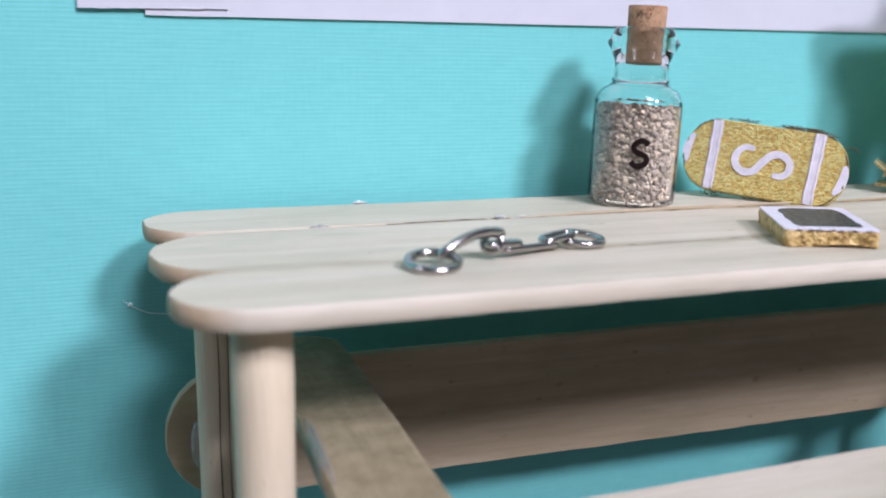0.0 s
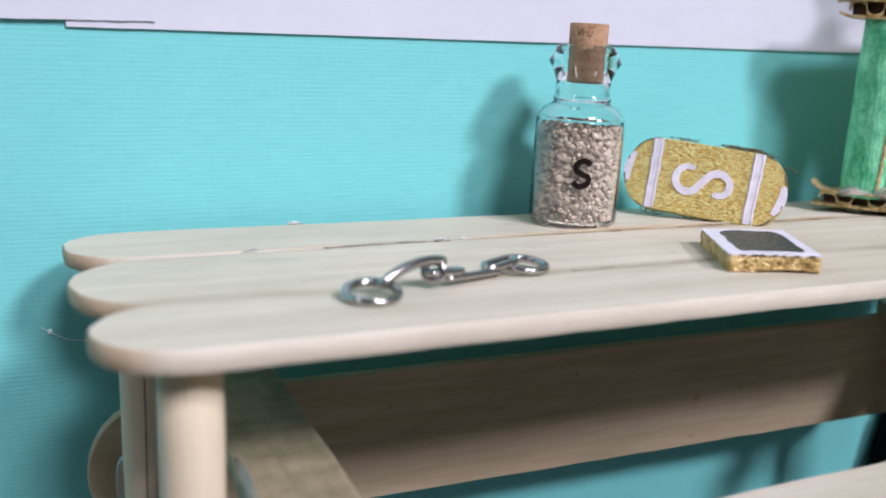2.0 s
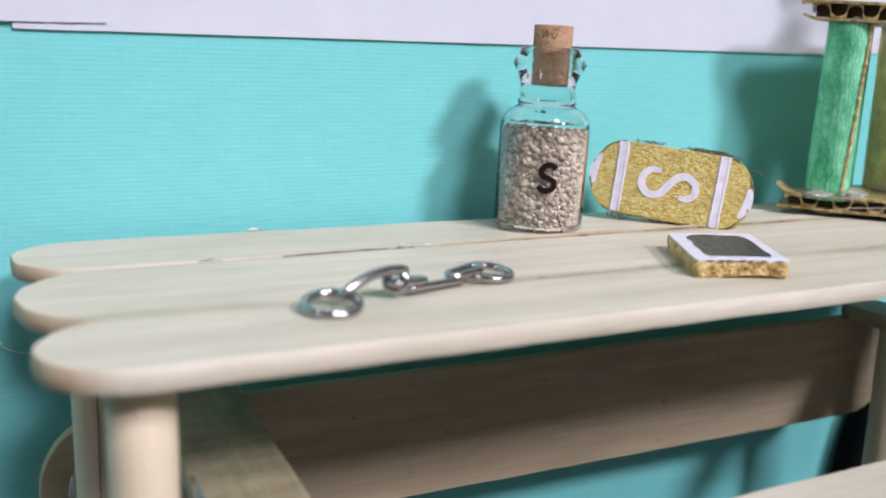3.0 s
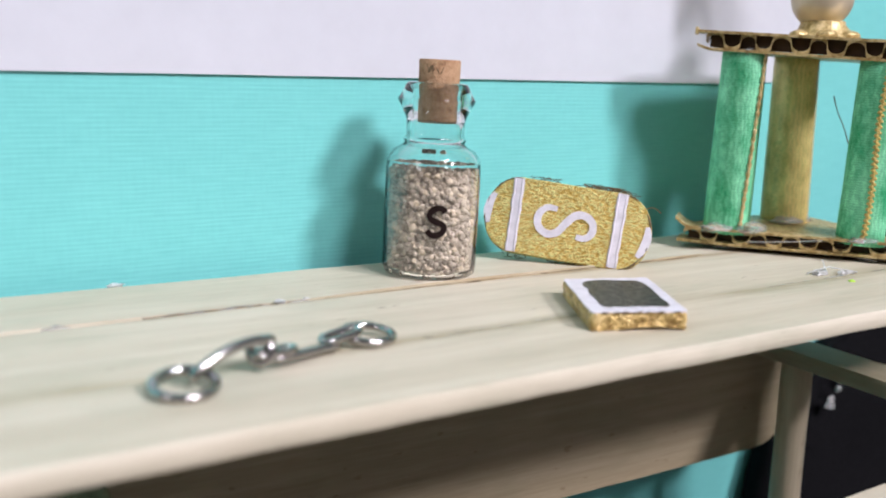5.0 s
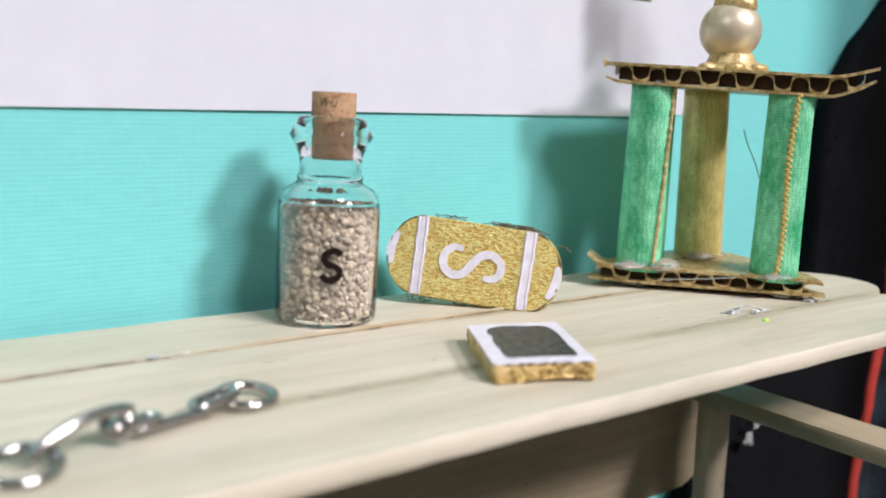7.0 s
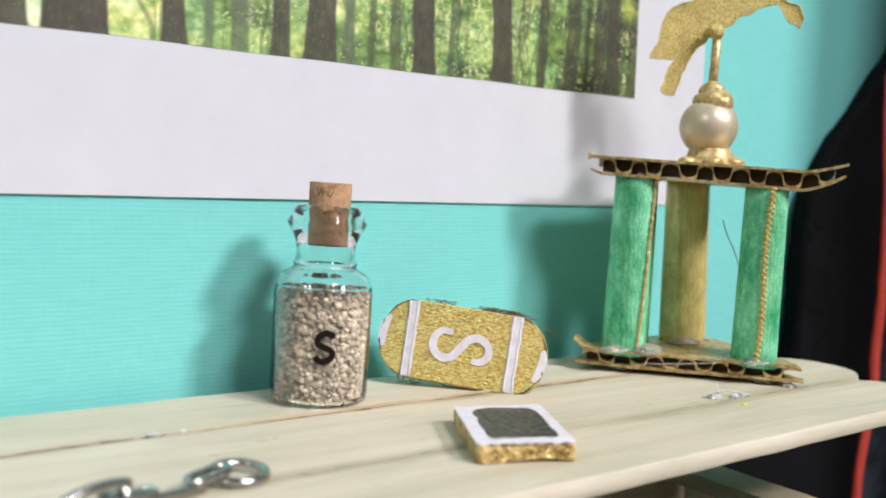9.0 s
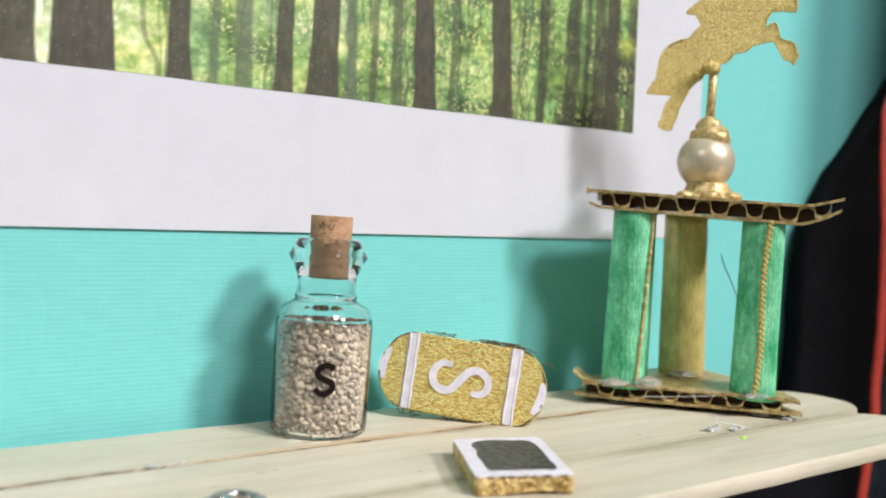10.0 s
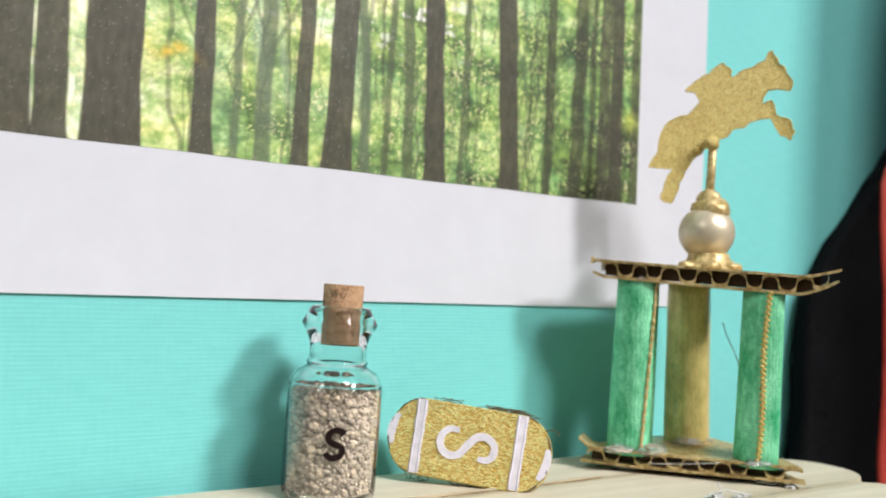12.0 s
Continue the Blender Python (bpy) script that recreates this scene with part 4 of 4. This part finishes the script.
def fluting(u0, u1, length, deep, zlow, zhigh, period, seed):
    n = int((u1 - u0) / period * 14)
    top, low = [], []
    for i in range(n + 1):
        u = u0 + (u1 - u0) * i / n
        ph = 2 * math.pi * (u - u0) / period + 0.7 * noise.noise((u * 1.5, seed, 2))
        s = math.sin(ph)
        wall = 0.03 + 0.055 * abs(math.cos(ph)) ** 1.5
        s = math.copysign(abs(s) ** 0.75, s)
        z = (zlow(u) + zhigh(u)) / 2 + s * (zhigh(u) - zlow(u) - 0.03) / 2 + wall / 2
        skew = -0.036 * math.sin(2 * ph)
        f, b = 0.03 + 0.03 * noise.noise((u * 4, seed, 5)), depth_at(u, length, deep) - 0.06
        top.append([tro(u + skew, f, z), tro(u + skew, b, z)])
        low.append([p - Vector((0, 0, wall)) for p in top[-1]])
    return loft([t + l[::-1] for t, l in zip(top, low)])


def corrugated(name, u0, u1, length, deep, zlow, zhigh, seed, top_ext=(0, 0), low_ext=(0, 0), top_curl=None, low_curl=None, label=""):
    e = tagged(new(name), label)
    e.parent = trophy
    tz = top_curl or zhigh
    lz = low_curl or zlow
    part("liner", liner(u0 - top_ext[0], u1 + top_ext[1], length, deep, tz, 0.04, seed), GOLD_CARD, e)
    part("liner", liner(u0 - low_ext[0], u1 + low_ext[1], length, deep, lz, 0.04, seed + 1), GOLD_CARD, e)
    part("fluting", fluting(u0 + 0.03, u1 - 0.03, length, deep, lambda u: lz(u) if u0 < u < u1 else zlow(u), lambda u: (tz(u) if u0 < u < u1 else zhigh(u)) - 0.022, 0.50, seed), GOLD_CARD, e)
    # A dark sheet closes the open flutes and paints their unlit depth.
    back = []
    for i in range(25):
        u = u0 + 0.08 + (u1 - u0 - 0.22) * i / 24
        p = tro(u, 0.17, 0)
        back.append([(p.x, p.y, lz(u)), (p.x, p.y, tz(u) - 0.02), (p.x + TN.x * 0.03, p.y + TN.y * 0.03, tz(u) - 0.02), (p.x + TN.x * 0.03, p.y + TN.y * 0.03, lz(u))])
    part("shade_sheet", loft(back), FLUTE_SHADE, e, "dark sheet closing the flutes, standing in for their shade")
    return e


def curl(f, at, side, amount):
    return lambda u: f(u) + (amount * max(0, (u - at) * side) ** 1.4 if (u - at) * side > 0 else 0)


base_low, base_high = (lambda u: 0.045 + 0.02 * (u < 0.8) * (0.8 - u)), (lambda u: 0.275 - 0.006 * u)
corrugated("base_plate", -0.10, 3.12, 3.2, 2.1, base_low, base_high, 3, (0.12, 0.10), (0.08, 0.14),
           curl(curl(base_high, 0.02, -1, 1.1), 3.0, 1, -0.35), curl(base_low, 3.1, 1, -0.05), "gold-painted corrugated cardboard base")
top_low, top_high = (lambda u: 3.095 - 0.055 * u), (lambda u: 3.355 - 0.050 * u)
corrugated("top_plate", 0.02, 3.56, 3.5, 2.2, top_low, top_high, 8, (0.12, 0.14), (0.10, 0.11),
           curl(top_high, 3.1, 1, 0.30), curl(curl(top_low, 3.1, 1, 0.55), 0.12, -1, 0.5), "gold-painted corrugated cardboard top")
part("liner_tab", moved(box(-0.02, 0.02, -0.10, 0.10, -0.06, 0.05, 0.008), Matrix.Translation(tro(-0.10, 0.08, 3.35)) @ Matrix.Rotation(math.atan2(TD.y, TD.x), 4, "Z")), GOLD_PAINT, trophy)


def column(u, v, z0, z1, lean_u, lean_v, r, mat, label, seed):
    rings = []
    n = 14
    for i in range(n + 1):
        f = i / n
        z = z0 + (z1 - z0) * f
        c = tro(u + lean_u * f, v + lean_v * f, z)
        ring = []
        for k in range(26):
            a = 2 * math.pi * k / 36
            rr = r * (1.04 - 0.08 * f + 0.018 * noise.noise((math.cos(a) * 1.2, math.sin(a) * 1.2 + seed, z * 1.4)))
            ring.append((c.x + rr * math.cos(a), c.y + rr * math.sin(a), z))
        rings.append(ring)
    return part("column", loft(rings), mat, trophy, label, True)


COL_A, COL_C, COL_B = (0.62, 0.44, 0.265, 3.035), (2.63, 0.42, 0.25, 2.925), (1.50, 1.78, 0.265, 3.0)
column(*COL_A, 0.07, 0.0, 0.415, GREEN_CLOTH, "green-dyed gauze column with gold braid", 1)
column(*COL_C, 0.06, 0.0, 0.41, GREEN_CLOTH, "green-dyed gauze column with gold beaded braid", 2)
column(*COL_B, -0.03, 0.0, 0.455, GOLD_CLOTH, "gold-painted gauze column", 3)


def on_column(u, v, lean_u, z0, z1, r, ang, z, lift=0.0):
    f = (z - z0) / (z1 - z0)
    c = tro(u + lean_u * f, v, z)
    rr = r * (1.04 - 0.08 * f) + lift
    face = -TN * math.cos(ang) + TD * math.sin(ang)
    return c + face * rr


braid = [on_column(2.63, 0.42, 0.06, 0.25, 2.955, 0.41, -0.16 + 0.10 * f + 0.05 * math.sin(f * 7), 0.29 + 2.62 * f, 0.012) for f in [i / 62 for i in range(63)]]
strip = tagged(new("gold_braid"), "beaded gold braid")
strip.parent = trophy
bead = bmesh.new()
bmesh.ops.create_icosphere(bead, subdivisions=2, radius=1)
bmesh.ops.scale(bead, vec=(0.042 * K, 0.042 * K, 0.027 * K), verts=bead.verts)
bead_mesh = bpy.data.meshes.new("bead")
bead.to_mesh(bead_mesh)
bead.free()
bead_mesh.materials.append(GOLD_GLITTER)
bead_mesh.shade_smooth()
for i, p in enumerate(braid):
    ob = new("bead", bead_mesh)
    ob.parent = strip
    ob.matrix_local = Matrix.Translation((p + TD * 0.013 * (-1) ** i) * K) @ Matrix.Rotation(0.5 * (-1) ** i, 4, TN)
braid = [on_column(0.62, 0.44, 0.07, 0.265, 3.06, 0.415, 0.36 + 0.30 * f, 0.33 + 2.68 * f, 0.006 + 0.006 * math.sin(60 * f)) for f in [i / 60 for i in range(61)]]
part("gold_braid", tube(braid, [0.03 + 0.01 * math.sin(i * 2.1) for i in range(61)], 6), GOLD_PAINT, trophy, "dull gold cord", True)
for u, v, z, s, sd in ((0.50, 0.10, 0.29, (0.34, 0.2, 0.07), 1), (0.95, 0.10, 0.30, (0.22, 0.16, 0.10), 2), (2.60, 0.06, 0.27, (0.30, 0.16, 0.05), 3), (1.50, 1.36, 0.30, (0.40, 0.2, 0.08), 4), (0.88, 0.25, 3.05, (0.16, 0.15, 0.07), 5), (0.70, 0.12, 3.04, (0.12, 0.1, 0.05), 6)):
    c = tro(u, v, z)
    part("glue_bead", blob(c, s, sd, 0.5), GLUE, trophy, smooth=True)
# dabs of glue that the base stands on
for u, v in ((0.5, 0.3), (2.7, 0.25), (1.55, 1.6), (1.6, 0.5)):
    c = tro(u, v, 0)
    part("glue_dab", blob((c.x, c.y, 0.055), (0.22, 0.2, 0.06), 7, 0.2), GLUE, trophy, smooth=True)
# pearl and stem
PU, PV = 1.675, 1.0
skirt = []
for i in range(9):
    f = i / 8
    ring = []
    for k in range(40):
        a = 2 * math.pi * k / 40
        r = 0.33 + 0.22 * (1 - f) ** 1.7 + 0.10 * (1 - f) * noise.noise((math.cos(a) * 1.6, math.sin(a) * 1.6, 4)) + 0.02 * noise.noise((math.cos(a) * 4, math.sin(a) * 4, f * 3))
        ring.append(tro(PU + 0.04 + r * math.cos(a), PV + r * math.sin(a), 3.22 + 0.32 * f))
    skirt.append(ring)
part("glue_skirt", loft(skirt), GOLD_PAINT, trophy, "gold-painted glue round the pearl's foot", True)
for k, (du, dv, s) in enumerate(((0.42, -0.18, 0.15), (-0.30, -0.34, 0.13), (0.10, -0.50, 0.14))):
    part("glue_bead", blob(tro(PU + du, PV + dv, 3.31), (s * 1.2, s, 0.09), 20 + k, 0.16), GOLD_PAINT, trophy, "gold-painted glue", True)
pearl_bm = bmesh.new()
bmesh.ops.create_uvsphere(pearl_bm, u_segments=40, v_segments=24, radius=0.452)
part("pearl", moved(pearl_bm, Matrix.Translation(tro(PU, PV, 3.89))), PEARL, trophy, "glossy cream pearl bead", True)
part("glue_bead", blob(tro(PU + 0.06, PV, 4.27), (0.32, 0.32, 0.24), 31, 0.14), GOLD_PAINT, trophy, "gold-painted glue", True)
part("glue_bead", blob(tro(PU + 0.02, PV - 0.02, 4.46), (0.20, 0.20, 0.17), 32, 0.12), GOLD_PAINT, trophy, "gold-painted glue", True)
part("glue_bead", blob(tro(PU + 0.20, PV - 0.10, 4.32), (0.13, 0.12, 0.10), 33, 0.12), GOLD_PAINT, trophy, "gold-painted glue", True)
part("stem", tube([tro(1.70, PV, 4.45), tro(1.72, PV, 4.9), tro(1.74, PV, 5.5)], [0.075, 0.07, 0.068], 12), GOLD_PAINT, trophy, "thin gold rod", True)
HORSE = [(0.69, 5.02), (0.82, 5.31), (0.88, 5.66), (1.04, 5.83), (1.28, 5.90), (1.53, 6.12), (1.39, 6.33), (1.26, 6.36), (1.49, 6.51), (1.72, 6.70), (1.86, 6.79), (1.97, 6.69), (2.01, 6.53), (2.49, 6.79), (2.65, 6.95),
         (2.72, 6.83), (2.96, 6.44), (2.93, 6.32), (2.61, 6.32), (2.51, 6.21), (2.53, 6.09), (2.65, 6.11), (2.74, 5.92), (2.95, 5.77), (3.03, 5.61), (2.99, 5.47), (2.84, 5.54), (2.72, 5.71),
         (2.63, 5.85), (2.38, 5.80), (2.07, 5.62), (1.85, 5.50), (1.58, 5.31), (1.37, 5.12), (1.22, 4.73), (1.11, 4.43), (0.95, 4.38), (0.89, 4.53), (1.0, 4.82), (1.07, 4.99), (0.83, 4.99)]


def cutout(line, place, v0, v1):
    """A plate cut along an outline with hollows, filled cleanly."""
    bm = bmesh.new()
    rows_ = [[bm.verts.new(place(u, v, z)) for u, z in line] for v in (v0, v1)]
    for i in range(len(line)):
        j = (i + 1) % len(line)
        bm.faces.new((rows_[0][i], rows_[0][j], rows_[1][j], rows_[1][i]))
    for tri in geometry.tessellate_polygon([[Vector((u, z, 0)) for u, z in line]]):
        for row in rows_:
            bm.faces.new([row[k] for k in tri])
    return bm


part("horse_cutout", cutout(ragged(HORSE, 0.048, 5), lambda u, v, z: tro(u, PV + v, z), -0.05, 0.07), GOLD_GLITTER, trophy, "flat gold glitter leaping horse cutout")
rim = [tro(u, PV - 0.05, z) for u, z in ragged(HORSE, 0.048, 5)]
rr = random.Random(9)
part("rim", tube(rim, [rr.uniform(0.006, 0.020) for p in rim], 6, True), GOLD_GLITTER, trophy, "rough gold-painted edge", True)
part("glue_bead", blob(tro(1.71, PV - 0.07, 5.40), (0.12, 0.12, 0.11), 41, 0.5), GOLD_GLITTER, trophy, "gold-painted glue", True)
part("glue_bead", blob(tro(1.50, PV - 0.05, 5.28), (0.08, 0.06, 0.07), 42, 0.5), GOLD_GLITTER, trophy, "gold-painted glue", True)
hair([(6.40, -2.29, 2.40), (6.50, -2.30, 2.18), (6.66, -2.34, 1.9), (6.72, -2.45, 1.55), (6.60, -2.65, 1.35)], 0.008, trophy, FIBRE)
part("glue_thread", tube(smooth_line([tro(0.9, -0.02, 0.10), tro(1.5, -0.05, 0.16), tro(2.0, -0.03, 0.22)], 6), 0.012, 6), GLUE, trophy, smooth=True)

# ---- crumbs of glue on the slats and the card ----
scraps = ((4.80, -3.55, 0.11, 21), (5.10, -3.68, 0.08, 22), (5.30, -3.65, 0.06, 23), (6.44, -3.60, 0.09, 24), (-2.38, -1.93, 0.06, 25), (-2.05, -1.90, 0.035, 26))
for x, y, s, sd in scraps:
    bm = blob((x, y, s * 0.3), (s, s * 0.6, s * 0.42), sd, 0.9)
    tagged(finish("glue_crumb", bm, WHITE_GLUE, smooth=True), "crumb of clear dried glue on the slats", "glue", "glue crumbs")
strand = finish("glue_strand", join(tube(smooth_line([(4.6, -3.5, 0.03), (4.85, -3.62, 0.12), (5.12, -3.55, 0.07), (5.4, -3.7, 0.02)], 6), 0.011, 6), tube(smooth_line([(4.85, -3.6, 0.08), (4.9, -3.5, 0.2)], 6), 0.010, 6)), WHITE_GLUE, smooth=True)
tagged(strand, "stringy strand of clear dried glue on the slats", "glue")
tagged(finish("speck", blob((4.83, -4.03, 0.012), (0.045, 0.045, 0.022), 3), LIME, smooth=True), "tiny lime-green speck on the wooden slat", "speck")
wisp = join(tube(smooth_line([(-7.09, -0.01, -1.27), (-6.98, -0.02, -1.35), (-6.74, -0.015, -1.47), (-6.34, -0.01, -1.51)], 6), 0.006, 6), blob((-7.0, -0.02, -1.33), (0.03, 0.02, 0.03), 5, 0.8))
tagged(finish("glue_wisp", wisp, DRY_GLUE, smooth=True), "thin wisp of dried glue stuck to the turquoise card", "glue")
tagged(finish("glue_crumb", blob((-3.88, -0.36, 0.018), (0.10, 0.04, 0.022), 8, 0.8), WHITE_GLUE, smooth=True), "crumb of clear dried glue at the card's foot", "glue", "glue crumbs")

# ---- black bag with coral piping beside the table ----
bag = thing("black_bag", "soft black fabric bag with coral red piping leaning on the card", "bag")


def along(table_, z):
    """A value read off rows of (height, value), eased between them."""
    for (za, a), (zb, c) in zip(table_, table_[1:]):
        if z <= zb:
            f = min(max((z - za) / (zb - za), 0.0), 1.0)
            return a + (c - a) * (0.6 * f + 0.4 * f * f * (3 - 2 * f))
    return table_[-1][1]


BAG_LEFT = [(DESK_Z, 7.0), (-5.2, 7.7), (-4.1, 7.95), (-3.1, 8.7), (-1.6, 10.65), (-0.2, 11.2), (2.3, 11.3), (3.0, 11.5), (3.9, 12.15), (4.9, 13.2), (6.1, 14.45), (7.6, 16.0)]
PIPING = [(DESK_Z, 12.2), (-5.8, 12.6), (-3.0, 13.0), (-1.1, 13.4), (1.7, 13.5), (3.5, 13.5), (5.3, 13.75), (7.6, 15.8)]


def bag_front(x, x0, z):
    f = min(max((x - x0) / 3.0, 0.0), 1.0)
    return -0.55 - 0.42 * math.sin(f * math.pi / 2) - 0.10 * noise.noise((x * 0.7, z * 0.55, 3)) - 0.04 * noise.noise((x * 2.2, z * 1.9, 8))


rings, lining = [], []
for i in range(46):
    z = DESK_Z + (7.4 - DESK_Z) * i / 45
    x0 = along(BAG_LEFT, z) + 0.07 * noise.noise((z * 1.1, 1, 0))
    x1 = max(along(PIPING, z), x0 + 0.05)
    xs = [x0 + (x1 - x0) * k / 18 for k in range(19)]
    rings.append([(x, bag_front(x, x0, z), z) for x in xs] + [(x1, -0.06, z), (x0 + 0.15, -0.06, z), (x0, -0.3, z)])
    xs = [x1 + (22 - x1) * k / 12 for k in range(13)]
    lining.append([(x, bag_front(x, x0, z) + 0.06, z) for x in xs] + [(22, -0.07, z), (x1, -0.07, z)])
part("body", loft(rings), BLACK_CLOTH, bag, "matt black fabric", True)
part("lining", loft(lining), NAVY_CLOTH, bag, "dark blue patterned panel", True)
cord = []
for i in range(40):
    z = DESK_Z + (6.6 - DESK_Z) * i / 39
    cord.append((along(PIPING, z), bag_front(along(PIPING, z), along(BAG_LEFT, z), z) - 0.03, z))
nap = bmesh.new()
fur = random.Random(31)
for k in range(900):
    z = fur.uniform(-4.5, 7.2)
    x0 = along(BAG_LEFT, z) + 0.07 * noise.noise((z * 1.1, 1, 0))
    x = x0 + fur.uniform(0.0, 0.5) ** 2 * 4
    root = Vector((x, bag_front(x, x0, z) if x > x0 + 0.05 else -0.35, z))
    tip = root + Vector((fur.uniform(-0.16, 0.02), fur.uniform(-0.10, 0.02), fur.uniform(-0.08, 0.10)))
    side = Vector((0, 0.006, 0.008))
    a, b, c = nap.verts.new(root - side), nap.verts.new(root + side), nap.verts.new(tip)
    d = nap.verts.new(root + Vector((0.01, -0.006, 0)))
    for f in ((a, b, c), (b, d, c), (d, a, c), (a, d, b)):
        nap.faces.new(f)
tagged(part("nap", nap, BLACK_CLOTH, bag, "short fuzzy black nap"), kind="stuff")
part("piping", tube(cord, 0.115, 10), RED_CORD, bag, "coral red piping", True)
# Tall hump out of view, added only to cast shade on the card.
hump = []
for i in range(24):
    z = DESK_Z + (15.0 - DESK_Z) * i / 23
    left = 14.1 + 0.02 * (z - 5) ** 2 * (0.4 if z > 5 else 0.02) - 0.5 * max(0, z - 8) / 7
    hump.append([(left + 9 * (1 - math.cos(a)) / 2 + 0.1 * noise.noise((a, z * 0.4, 2)), -5.5 - 2.4 * math.sin(a), z) for a in [2 * math.pi * k / 24 for k in range(24)]])
part("shade_hump", loft(hump), BLACK_CLOTH, bag, "unseen black hump added to shade the card", True)
for k, (gx, gz, gs) in enumerate(((9.05, -3.45, 0.10), (9.25, -3.2, 0.05), (9.5, -3.02, 0.07), (9.62, -2.8, 0.04))):
    c = (gx, -0.92, gz)
    part("glue_bead", blob(c, (gs, 0.05, gs * 1.2), 60 + k, 1.0), GLUE, bag, "shiny clear scrap of dried glue", True)
